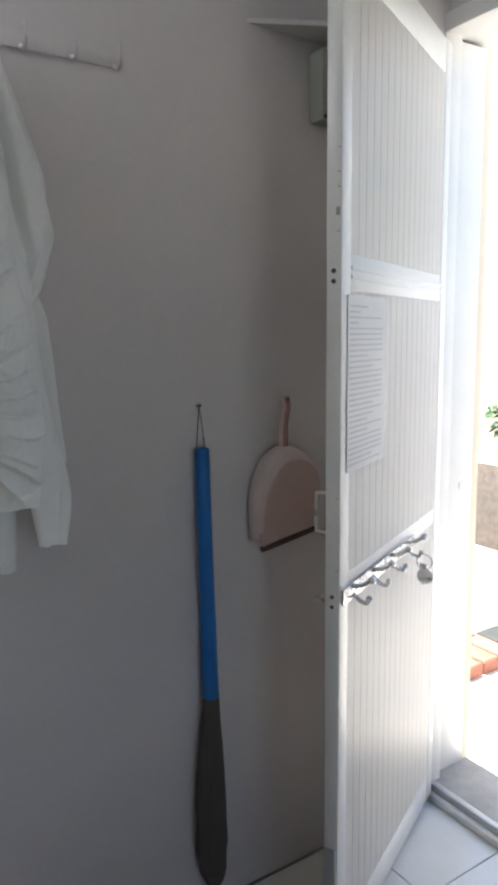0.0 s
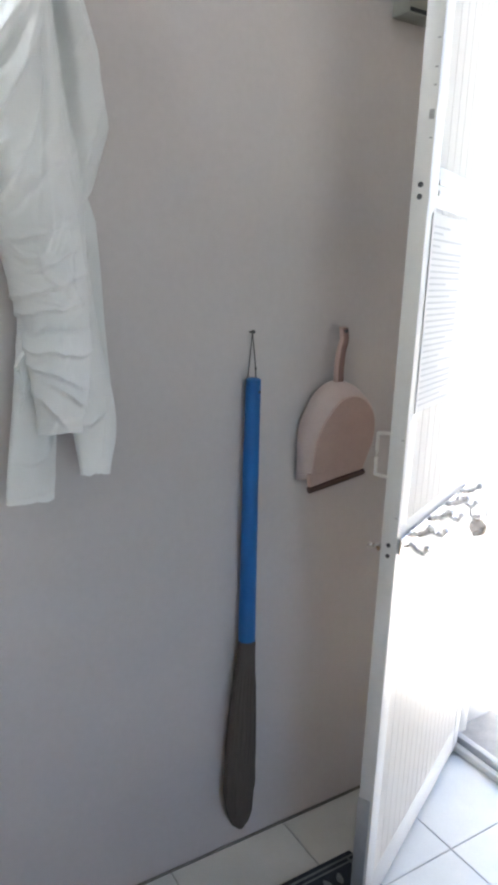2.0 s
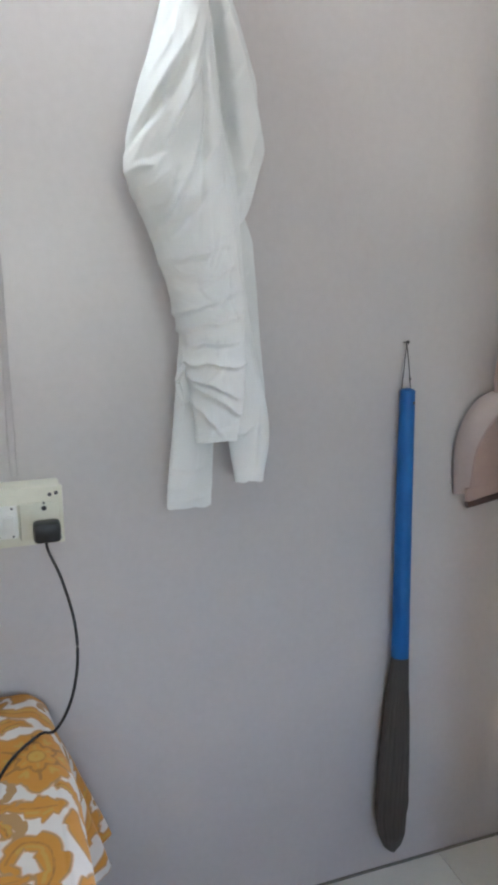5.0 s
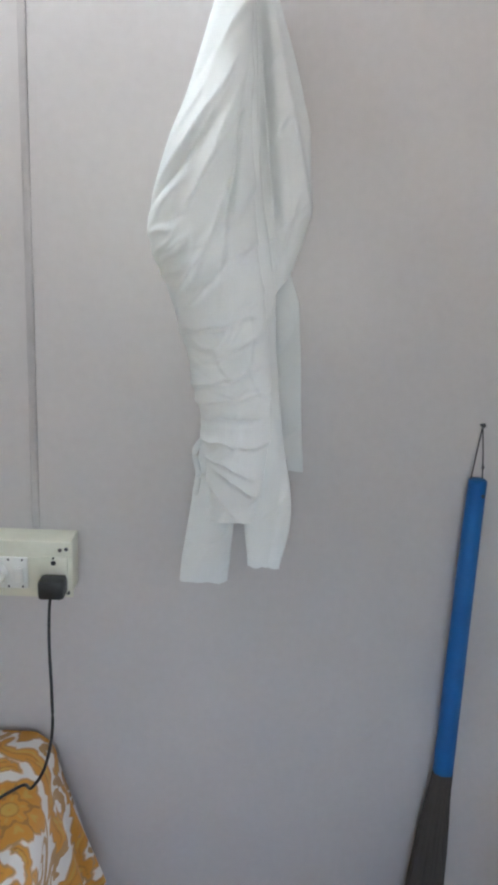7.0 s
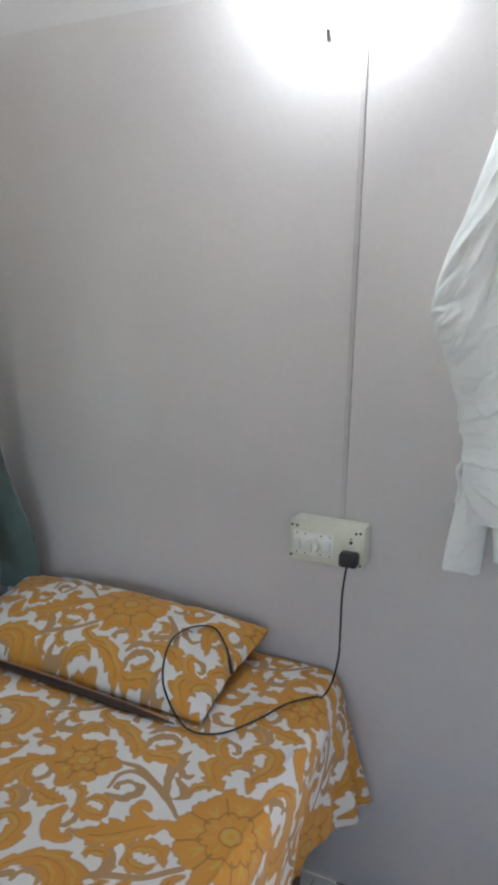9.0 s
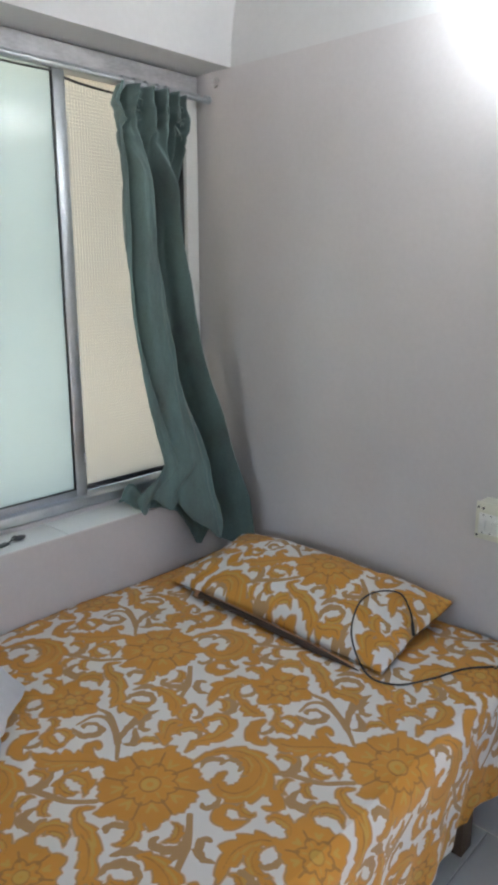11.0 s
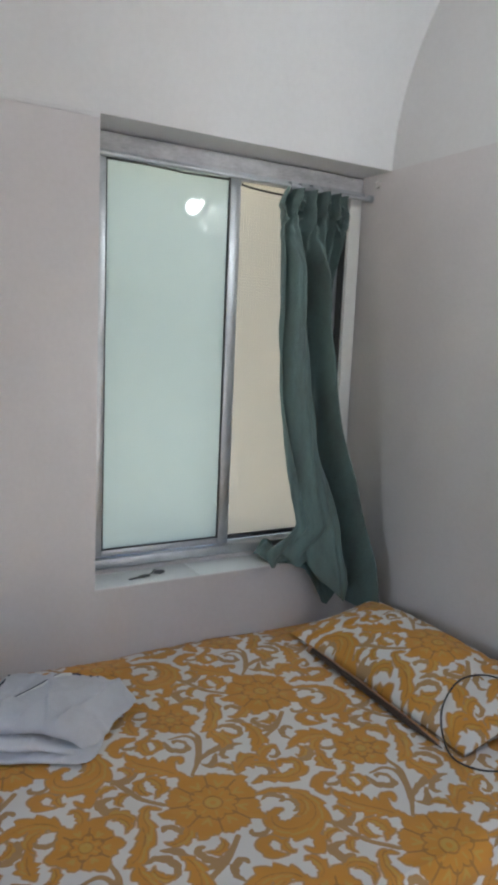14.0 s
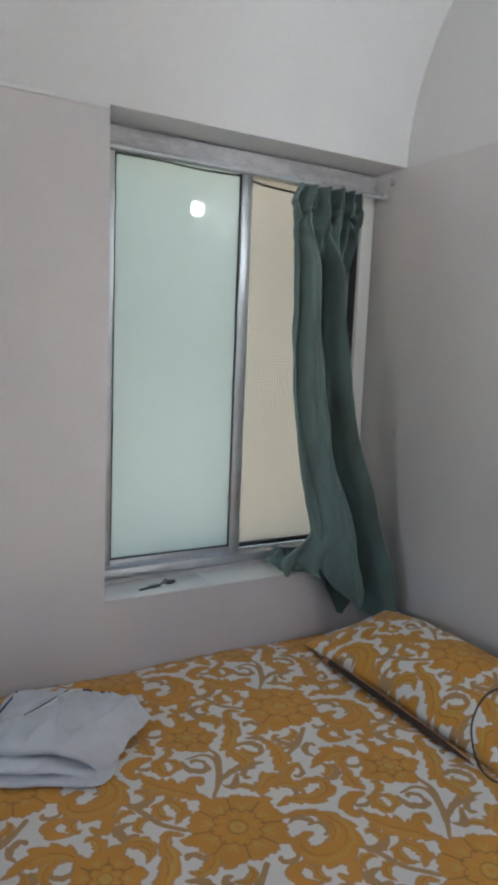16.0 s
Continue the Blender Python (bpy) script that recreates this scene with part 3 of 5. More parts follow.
# printed notice taped to the leaf
note = thing("paper_notice", "sheet of printed paper taped to the ribbed door", "paper", DOOR)
boxed("sheet", (0.452, 0.655, 0.0012, 0.0022, 1.064, 1.392), M_PAPER, note, bevel=0.0)
rng = random.Random(5)
z = 1.372
for k in range(30):
    ln = (0.05 if k == 1 else 0.04 if k == 3 else rng.choice((0.17, 0.17, 0.165, 0.12, 0.09, 0.17)))
    boxed("text_bar", (0.645 - ln, 0.645, 0.0023, 0.0027, z - 0.0016, z + 0.0016), M_INK, note, bevel=0.0)
    z -= 0.0102
# hook rack with keys
rack = thing("hook_rail", "tarnished metal hook rail screwed to the door", "hook rail", DOOR)
boxed("back_plate", (0.24, 0.675, 0.0015, 0.007, 0.812, 0.842), M_CHROME, rack, bevel=0.002)
for k in range(4):
    x = 0.290 + k * 0.112
    b = bmesh.new()
    tube(b, [(x, 0.006, 0.836), (x, 0.026, 0.842), (x, 0.042, 0.852)], lambda t: 0.0055 - 0.001 * t, 8, 5)
    ball(b, (x, 0.044, 0.854), 0.008, u=10, v=8)
    tube(b, [(x, 0.006, 0.822), (x, 0.018, 0.810), (x, 0.032, 0.806), (x, 0.038, 0.814)], 0.0045, 8, 5)
    ball(b, (x, 0.0385, 0.816), 0.0062, u=10, v=8)
    part("hook", b, M_CHROME, rack, smooth=True)
keys = thing("keys_on_ring", "metal keys and a round tag hanging from a hook", "keys", DOOR)
b = bmesh.new()
tube(b, [(0.290, 0.046 + 0.018 * math.sin(a), 0.795 + 0.018 * math.cos(a)) for a in [i * math.pi / 4 for i in range(9)]], 0.0015, 6, 3)
part("ring", b, M_CHROME, keys, smooth=True)
b = bmesh.new()
rod(b, (0.287, 0.05, 0.762), (0.295, 0.05, 0.762), 0.019, 20)
part("tag", b, M_CHROME, keys, smooth=True)
b = bmesh.new()
box(b, 0.277, 0.280, 0.036, 0.044, 0.735, 0.775, 0.0008)
box(b, 0.275, 0.282, 0.033, 0.050, 0.770, 0.786, 0.002)
part("key", b, M_CHROME, keys, smooth=True)

# frame and threshold
df = thing("door_frame", "white door frame with a metal sill strip", "door frame", kind="structure")
boxed("jamb", (2.470, 2.530, -0.004, 0.086, 0, 2.06), M_PVC, df, bevel=0.003)
boxed("jamb_stop", (2.530, 2.655, 0.022, 0.086, 0, 2.06), M_PVC, df, bevel=0.003)
boxed("head", (2.470, 2.545, -0.76, 0.086, 2.055, 2.10), M_PVC, df, bevel=0.003)
boxed("head_stop", (2.545, 2.655, -0.76, 0.086, 2.068, 2.10), M_PVC, df, bevel=0.003)
boxed("far_jamb", (2.470, 2.655, -0.765, -0.715, 0, 2.055), M_PVC, df, bevel=0.003)
boxed("strike_plate", (2.600, 2.612, 0.017, 0.024, 0.885, 0.905), M_CHROME, df, bevel=0.001)
th = thing("threshold", "grey stone doorsill with pale metal strips along it", "threshold", kind="structure")
boxed("stone", (2.487, 2.68, -0.76, 0.03, -0.05, 0.034), M_STONE, th, bevel=0.004)
boxed("strip", (2.462, 2.480, -0.715, -0.006, 0.0005, 0.022), M_PVC, th, bevel=0.004)
boxed("strip", (2.479, 2.500, -0.715, -0.006, 0.012, 0.042), M_ALU, th, bevel=0.004)

# door mat
mat_t = thing("door_mat", "dark navy woven door mat with pale leaf motifs", "mat", pose(1.715, -0.36, 0, 0, 0, 0))
M_MAT = surface("navy_mat_pile", (0.022, 0.030, 0.045), (0.05, 0.062, 0.08), rough=0.95, scale=30, fine=400, bump=0.5)
M_MATPALE = surface("pale_mat_pile", (0.16, 0.18, 0.19), (0.26, 0.28, 0.29), rough=0.95, scale=30, fine=400, bump=0.5)
boxed("body", (-0.26, 0.26, -0.205, 0.205, 0.0006, 0.008), M_MAT, mat_t, bevel=0.003)
boxed("border", (-0.26, 0.26, 0.188, 0.193, 0.006, 0.0086), M_MATPALE, mat_t, bevel=0.0)
for cx, cy, tn in ((0.175, 0.10, 0.3), (0.03, 0.12, -0.2), (-0.12, 0.10, 0.4), (-0.22, -0.02, 1.6), (0.18, -0.10, 0.2), (0.0, -0.08, -0.3)):
    b = bmesh.new()
    P = lambda r, a: (cx + r * math.cos(a + tn), cy + r * math.sin(a + tn), 0.0078)
    tube(b, [P(0.075, -1.9), P(0.05, -1.3), P(0.022, -0.6), P(0.026, 0.6), P(0.030, 1.6), P(0.024, 2.6), P(0.012, 3.4)], 0.0036, 6, 5)
    tube(b, [P(0.050, -1.4), P(0.060, -0.8), P(0.052, -0.35), P(0.040, -0.45)], 0.0032, 6, 5)
    for k in range(5):
        a = 0.35 + k * 0.62
        tube(b, [P(0.040, a), P(0.052, a + 0.04), P(0.068, a)], lambda t: 0.0022 + 0.0052 * math.sin(math.pi * t), 6, 5)
    part("motif", b, M_MATPALE, mat_t, smooth=True)
boxed("border", (-0.26, 0.26, 0.176, 0.180, 0.006, 0.0086), M_MATPALE, mat_t, bevel=0.0)
boxed("border", (0.238, 0.243, -0.205, 0.188, 0.006, 0.0086), M_MATPALE, mat_t, bevel=0.0)

# ---------------------------------------------------------------- window
win = thing("window_1", "aluminium sliding window with milky glass in a deep recess", "window", kind="structure")
WX = -0.165
Z0, Z1 = 0.822, 2.128
boxed("frame_head", (WX - 0.075, WX + 0.020, -1.0, 0.0, 2.062, Z1 - 0.002), M_ALUPAINT, win, bevel=0.003)
boxed("head_track", (WX - 0.02, WX + 0.034, -0.998, -0.002, 2.060, 2.074), M_ALU, win, bevel=0.002)
boxed("frame_stile", (WX - 0.075, WX + 0.015, -0.998, -0.962, Z0, 2.061), M_ALU, win, bevel=0.003)
boxed("frame_stile", (WX - 0.075, WX + 0.020, -0.052, -0.002, Z0, 2.061), M_PVC, win, bevel=0.003)
boxed("frame_sill", (WX - 0.075, WX + 0.028, -0.998, -0.002, Z0 - 0.004, Z0 + 0.026), M_ALU, win, bevel=0.003)
# near sash
sa = boxed("sash", (WX - 0.008, WX + 0.008, -0.520, -0.482, Z0 + 0.028, 2.060), M_ALU, win, bevel=0.003)
boxed("sash_stile", (WX - 0.008, WX + 0.008, -0.960, -0.930, Z0 + 0.028, 2.060), M_ALU, win, bevel=0.003)
boxed("sash_rail", (WX - 0.007, WX + 0.007, -0.930, -0.520, Z0 + 0.028, 0.872), M_ALU, win, bevel=0.003)
boxed("pane", (WX - 0.003, WX + 0.001, -0.931, -0.519, 0.868, 2.062), M_FROST, sa, "pale green frosted glass", bevel=0.0)
for dims in ((WX - 0.004, WX + 0.0045, -0.931, -0.926, 0.871, 2.06), (WX - 0.004, WX + 0.0045, -0.525, -0.520, 0.871, 2.06), (WX - 0.004, WX + 0.0045, -0.931, -0.520, 0.871, 0.876)):
    boxed("gasket", dims, M_RUBBER, sa, bevel=0.0)
b = bmesh.new()
tube(b, [(WX + 0.003, -0.928, 2.056), (WX + 0.003, -0.80, 2.056), (WX + 0.003, -0.66, 2.051), (WX + 0.003, -0.524, 2.053)], 0.003, 6, 5)
part("gasket", b, M_RUBBER, sa, smooth=True)
# far sash with net
sb2 = boxed("sash", (WX - 0.045, WX - 0.030, -0.50, -0.470, Z0 + 0.028, 2.060), M_ALU, win, bevel=0.002)
boxed("sash_stile", (WX - 0.045, WX - 0.030, -0.10, -0.054, Z0 + 0.028, 2.060), M_ALU, win, bevel=0.002)
boxed("sash_rail", (WX - 0.045, WX - 0.030, -0.47, -0.10, Z0 + 0.028, 0.866), M_DARKMETAL, win, bevel=0.002)
boxed("pane", (WX - 0.040, WX - 0.036, -0.472, -0.098, 0.860, 2.064), M_FROST2, sb2, "cream frosted glass", bevel=0.0)
b = bmesh.new()
for k in range(38):
    y = -0.466 + k * 0.0098
    box(b, WX - 0.034, WX - 0.0332, y, y + 0.0007, 0.867, 2.058)
for k in range(120):
    zz = 0.870 + k * 0.0098
    box(b, WX - 0.0332, WX - 0.0326, -0.469, -0.10, zz, zz + 0.0007)
part("net", b, surface("pale_net", (0.74, 0.71, 0.60), (0.82, 0.79, 0.68), rough=0.8), sb2, "fine pale insect net")
b = bmesh.new()
tube(b, [(WX - 0.026, -0.476, 2.052), (WX - 0.026, -0.40, 2.043), (WX - 0.026, -0.28, 2.038), (WX - 0.026, -0.10, 2.040)], 0.0036, 6, 5)
part("gasket", b, M_RUBBER, win, smooth=True)
boxed("latch", (WX + 0.004, WX + 0.012, -0.489, -0.482, 0.955, 0.985), M_ALU, sa, bevel=0.002)
boxed("gasket", (WX - 0.029, WX + 0.005, -0.058, -0.053, 1.15, 2.05), M_RUBBER, win, bevel=0.0)
# tiled sill
sill = tagged(new("window_sill"), "white glazed tile sill inside the window recess", "window sill", kind="structure")
for y0, y1 in ((-0.998, -0.655), (-0.653, -0.33), (-0.328, -0.002)):
    boxed("tile", (-0.135, -0.007, y0, y1, 0.785, 0.806), M_SILLTILE, sill, bevel=0.003)
bm = bmesh.new()
box(bm, -0.30, -0.137, -0.999, -0.001, 0.785, 0.816)
box(bm, -0.006, 0.0, -0.999, -0.001, 0.785, 0.8045)
tagged(part("sill_base", bm, M_WALL), "plastered ledge below the window frame", "ledge", kind="structure")
boxed_strip = boxed("corner_strip", (0.001, 0.030, -0.024, -0.001, 0.50, 0.828), M_WHITE, bevel=0.002)
tagged(boxed_strip, "short white plastic strip in the wall corner", "strip")

# curtain rail with rings
cr = thing("curtain_rod", "thin steel curtain rod on small brackets", "curtain rod")
b = bmesh.new()
rod(b, (-0.085, -0.985, 2.052), (-0.085, -0.022, 2.044), 0.0075, 12)
part("pole", b, M_ALU, cr, smooth=True)
for y in (-0.99, -0.015):
    b = bmesh.new()
    rod(b, (-0.085, y - 0.008, 2.048), (-0.085, y + 0.008, 2.048), 0.012, 14)
    part("end_cap", b, M_ALU, cr, smooth=True)
b = bmesh.new()
tube(b, [(-0.05 + 0.013 * math.cos(a), -0.012, 2.092 + 0.013 * math.sin(a)) for a in [i * math.pi / 4 for i in range(8)]], 0.003, 6, 4)
part("eye_hook", b, M_CHROME, cr, smooth=True)
ring_y = [-0.345, -0.305, -0.262, -0.220, -0.185]
for y in ring_y:
    b = bmesh.new()
    tube(b, [(-0.085 + 0.016 * math.cos(a), y, 2.041 + 0.016 * math.sin(a)) for a in [i * math.pi / 4 for i in range(9)]], 0.0025, 6, 4)
    part("ring", b, M_ALU, cr, smooth=True)

# curtain, bunched to one side, its foot gathered on the sill
nu, nv = 170, 170
S, T = np.meshgrid(np.linspace(0, 1, nu), np.linspace(0, 1, nv), indexing="ij")
zend = np.interp(S, [0, 0.18, 0.28, 0.38, 0.44, 0.53, 0.60, 0.66, 0.80, 1.0], [0.820, 0.816, 0.79, 0.715, 0.695, 0.745, 0.755, 0.655, 0.635, 0.612])
Z = 2.036 + (zend - 2.036) * T
left = np.interp(Z, [0.62, 0.78, 0.84, 0.92, 1.10, 1.40, 1.75, 1.90, 1.98, 2.04], [-0.30, -0.34, -0.352, -0.330, -0.358, -0.388, -0.398, -0.402, -0.402, -0.372])
right = np.interp(Z, [0.60, 0.85, 1.1, 1.4, 1.6, 1.85, 1.95, 2.04], [0.0, -0.026, -0.062, -0.110, -0.130, -0.138, -0.140, -0.138])
Y = left + (right - left) * S
# a broad fold, a deep valley that opens downwards, a sharp ridge and a flatter edge; pleats at the rings
vc = np.interp(T, [0.10, 0.20, 0.50, 0.70, 0.85, 1.0], [0.36, 0.39, 0.43, 0.57, 0.66, 0.70]) + 0.010 * np.sin(T * 17)
vw = np.interp(T, [0.10, 0.50, 0.70, 1.0], [0.026, 0.036, 0.054, 0.060])
rc = vc + np.interp(T, [0.10, 0.50, 0.70, 1.0], [0.18, 0.20, 0.19, 0.16])
low = 0.050 * np.exp(-np.abs((S - 0.52 * vc) / (0.50 * vc)) ** 2.2) - 0.085 * np.exp(-np.abs((S - vc) / vw) ** 1.6)
low += 0.060 * np.exp(-np.abs((S - rc) / np.where(S < rc, 0.050, 0.090)) ** 1.5) - 0.030 * np.clip((S - rc) / 0.3, 0, 1)
low -= 0.030 * np.exp(-np.abs((S - 0.20 * vc - 0.02 * np.sin(T * 8)) / 0.022) ** 1.5) * np.interp(T, [0, 0.3, 0.8, 1], [1, 1, 0.4, 0.2])
low -= 0.042 * np.exp(-np.abs((S - rc - 0.14 + 0.05 * T) / 0.025) ** 1.4) * np.interp(T, [0, 0.2, 0.55, 0.7], [1, 1, 0.6, 0])
low -= 0.045 * np.exp(-np.abs((S - vc - 0.075) / 0.018) ** 1.4) * np.interp(T, [0, 0.12, 0.35, 0.5], [1, 1, 0.8, 0])
high = 0.034 * np.sin(2 * np.pi * (5.0 * S + 0.1)) + 0.008 * np.sin(2 * np.pi * (11 * S + 0.4))
mix = np.clip((T - 0.06) / 0.16, 0, 1)
mix = mix * mix * (3 - 2 * mix)
# the valley is pinched shut
at_c = left + (right - left) * vc
Y = at_c + (Y - at_c) * (1 - 0.42 * mix * np.exp(-((S - vc) / (vw * 1.5)) ** 2))
fold = high * (1 - mix) + low * mix * 1.75 + 0.006 * mix * (1 - 0.6 * T) * np.sin(2 * np.pi * (8 * S + 0.4 * np.sin(3 * T)))
X = -0.066 + np.interp(Z, [0.6, 0.80, 0.90, 1.2, 1.6, 2.04], [0.125, 0.110, 0.078, 0.032, 0.006, 0.0]) + fold
X += 0.012 * fnoise(S * 7, T * 4, 3) + 0.0045 * fnoise(S * 22, T * 16, 4) + 0.0022 * fnoise(S * 60, T * 30, 6)
Y += 0.008 * fnoise(S * 5, T * 8, 5) * np.minimum(T * 8, 1)
# header turned over below the rings
hd = np.exp(-((T - 0.075) / 0.035) ** 2)
X += hd * (0.010 + 0.045 * fnoise(S * 9, T * 30, 15)) + 0.020 * np.exp(-((T - 0.03) / 0.03) ** 2) * fnoise(S * 14, T * 40, 18)
Y += hd * 0.020 * fnoise(S * 7, T * 26, 19)
Z -= hd * 0.02 * fnoise(S * 8, T * 2, 16)
# gathered foot lying on the sill
foot = np.clip((0.95 - Z) / 0.11, 0, 1) * np.clip((0.40 - S) / 0.12, 0, 1)
X = X * (1 - 0.5 * foot) + 0.5 * foot * (-0.015 + 0.025 * np.sin(S * 34 + 1))
Y -= 0.085 * foot * (1 - S / 0.42)
Z += foot * (0.016 * np.sin(S * 46 + T * 34) + 0.012 * fnoise(S * 18, T * 18, 17) + 0.012)
Y = np.minimum(Y, -0.012)
Z = np.where((X < 0.0) & (Z < 0.812), 0.812, Z)
cu = new("curtain", grid_mesh("curtain", X, Y, Z))
cu.data.materials.append(M_CURTAIN)
sol = cu.modifiers.new("thick", 'SOLIDIFY')
sol.thickness = 0.002
rg = random.Random(9)
for k in range(7):
    b = bmesh.new()
    y0, z0 = rg.choice((-0.31, -0.175, -0.165)) + rg.uniform(-0.02, 0.02), rg.uniform(1.93, 1.99)
    w, h, tl = rg.uniform(0.010, 0.022), rg.uniform(0.015, 0.032), rg.uniform(-0.6, 0.6)
    tube(b, [(-0.052 + 0.012 * math.sin(a * 2 + k), y0 + w * math.cos(a) + tl * h * math.sin(a), z0 + h * math.sin(a)) for a in [i * math.pi / 4 for i in range(8)]], 0.0018, 6, 4)
    part("tape_loop", b, M_TAPE, cu, "frayed pale loop of header tape", smooth=True)
# crumpled hem lying on the sill, one corner hanging over its edge
S2, T2 = np.meshgrid(np.linspace(0, 1, 90), np.linspace(0, 1, 90), indexing="ij")
hy = -0.415 + 0.295 * S2 + 0.03 * T2 * (1 - S2)
on = np.clip(T2 / 0.45, 0, 1)
off = np.clip((T2 - 0.45) / 0.55, 0, 1)
zlow = np.interp(S2, [0, 0.22, 0.38, 0.66, 0.74, 0.95, 1.0], [0.808, 0.806, 0.790, 0.662, 0.655, 0.715, 0.750])
hx = -0.085 + 0.100 * on * np.interp(S2, [0, 0.25, 0.4, 1], [0.55, 0.9, 1.0, 1.0]) + off * (0.010 + 0.030 * S2)
hz = 0.814 + (0.030 + 0.022 * np.sin(S2 * 13 + T2 * 5)) * (1 - off) * np.interp(on, [0, 0.5, 1], [1.2, 1.0, 0.25]) * np.interp(S2, [0, 0.15, 1], [0.25, 1, 1]) + (zlow - 0.814) * off
hx = hx + 0.012 * fnoise(S2 * 7, T2 * 6, 71) * (0.3 + off)
hy = hy + 0.012 * fnoise(S2 * 5, T2 * 6, 72)
hz = np.where(hx < 0.004, np.maximum(hz + 0.014 * np.abs(fnoise(S2 * 9, T2 * 8, 73)), 0.810), hz)
hem = new("hem", grid_mesh("hem", np.where(hz < 0.806, np.maximum(hx, 0.006), hx), hy, hz))
hem.data.materials.append(M_CURTAIN)
hem.modifiers.new("thick", 'SOLIDIFY').thickness = 0.002
hem.parent = cu
tagged(cu, "faded teal-green cotton curtain bunched on its rod, foot on the sill", "curtain")

# keys on the sill
kk = thing("small_keys", "small bunch of dark keys lying on the sill", "keys", pose(-0.058, -0.82, 0.8065, 0, 0, 15))
b = bmesh.new()
tube(b, [(0.0, 0.035 + 0.014 * math.cos(a), 0.003 + 0.012 * math.sin(a) ** 2) for a in [i * math.pi / 4 for i in range(5)]] , 0.002, 6, 4)
ball(b, (0.004, 0.05, 0.006), 0.016, (0.8, 1.3, 0.35))
part("fob", b, M_DARKMETAL, kk, smooth=True)
b = bmesh.new()
box(b, -0.006, 0.003, -0.06, -0.005, 0.0005, 0.0035, 0.0006)
box(b, -0.012, 0.010, -0.02, 0.012, 0.0008, 0.004, 0.001)
part("key", b, M_DARKMETAL, kk, smooth=True)
b = bmesh.new()
tube(b, [(0, 0.005, 0.003), (0.004, 0.018, 0.007), (0, 0.032, 0.004)], 0.0016, 6, 4)
part("chain", b, M_DARKMETAL, kk, smooth=True)

# ---------------------------------------------------------------- bed
BEDZ = 0.595
bed = thing("bed", "single bed under a floral sheet, its head at the wall", "bed")
boxed("base", (0.04, 0.99, -2.0, -0.05, 0.20, 0.38), M_WOODBED, bed, bevel=0.01)
boxed("mattress", (0.03, 1.025, -2.02, -0.03, 0.38, BEDZ - 0.012), M_MATTRESS, bed, bevel=0.03)
for x in (0.10, 0.96):
    for y in (-1.94, -0.11):
        boxed("leg", (x - 0.03, x + 0.03, y - 0.03, y + 0.03, 0.0, 0.20), M_WOODBED, bed, bevel=0.004)

step = 0.0033
us = np.arange(-0.02, 1.43, step)
vs = np.arange(-2.02, -0.012, step)
U, V = np.meshgrid(us, vs, indexing="ij")
edge = 1.020 + np.interp(V, [-2.0, -0.7, -0.25, -0.02], [0.025, 0.025, 0.015, -0.015])   # where the top rolls over
s = U - edge
r0 = 0.05
ang = np.clip(s / r0, 0, math.pi / 2)
drop = np.maximum(s - r0 * math.pi / 2, 0)
drop = np.minimum(drop, np.interp(V, [-0.285, -0.25, -0.02], [0.40, 0.275, 0.265]))
Xs = np.where(s < 0, U, edge + r0 * np.sin(ang))
Zs = np.where(s < 0, BEDZ, BEDZ - r0 * (1 - np.cos(ang)) - drop)
wave = np.sin(V * 24 + 1.3 * np.sin(V * 7)) + 0.5 * np.sin(V * 51 + 0.8)
k = np.clip(drop / 0.30, 0, 1)
Xs = Xs - 0.10 * drop + (0.012 * wave) * k
flare = np.exp(-((V + 0.03) / 0.13) ** 2)
Xs = Xs + flare * (0.44 * drop + 0.02 * np.sin(V * 90) * k)
Zs = Zs + flare * 0.10 * drop
Zs = Zs + 0.010 * fnoise(U * 3, V * 3, 8) * (s < 0.02) + 0.0045 * fnoise(U * 11, V * 9, 9) + 0.0015 * fnoise(U * 30, V * 26, 10)
Zs = Zs - 0.012 * np.exp(-(U / 0.05) ** 2) - 0.006 * np.exp(-((V + 0.01) / 0.04) ** 2)
Xs = np.maximum(Xs, 0.004 + 0 * Xs)
sheet = new("bed_sheet", grid_mesh("bed_sheet", Xs, V, Zs))
print_on(sheet.data, U, V)
sheet.data.materials.append(M_PRINT)
tagged(sheet, "white cotton bed sheet printed with mustard flowers and scrolls", "bed sheet")

# pillow in the same print
nu, nv = 260, 150
a, b2 = np.meshgrid(np.linspace(-1, 1, nu), np.linspace(-1, 1, nv), indexing="ij")
PX0, PX1, PY0, PY1 = 0.10, 0.86, -0.375, -0.030
px = (PX0 + PX1) / 2 + (PX1 - PX0) / 2 * a * (1 - 0.035 * (1 - np.abs(b2)))
py = (PY0 + PY1) / 2 + (PY1 - PY0) / 2 * b2 * (1 - 0.05 * (1 - np.abs(a)))
th_ = ((1 - np.abs(a) ** 2.6) * (1 - np.abs(b2) ** 2.4)) ** 0.55
crease = 0.012 * np.exp(-((a - 0.72 + 0.35 * b2) / 0.05) ** 2) + 0.010 * np.exp(-((a + 0.52 - 0.2 * b2) / 0.04) ** 2)
rise = np.interp(b2, [-1, -0.4, 0.6, 1], [0.0, 0.014, 0.042, 0.060])
top = BEDZ + 0.012 + rise + 0.075 * th_ - crease * th_ + 0.006 * fnoise(a * 4, b2 * 3, 21)
bot = np.maximum(BEDZ + 0.006 + rise * (1 - th_), BEDZ + 0.004)
PRINT_AT = (0.54, -0.155)      # a flower of the pillowcase
pil = thing("pillow", "flat pillow in a matching floral pillowcase against the wall", "pillow")
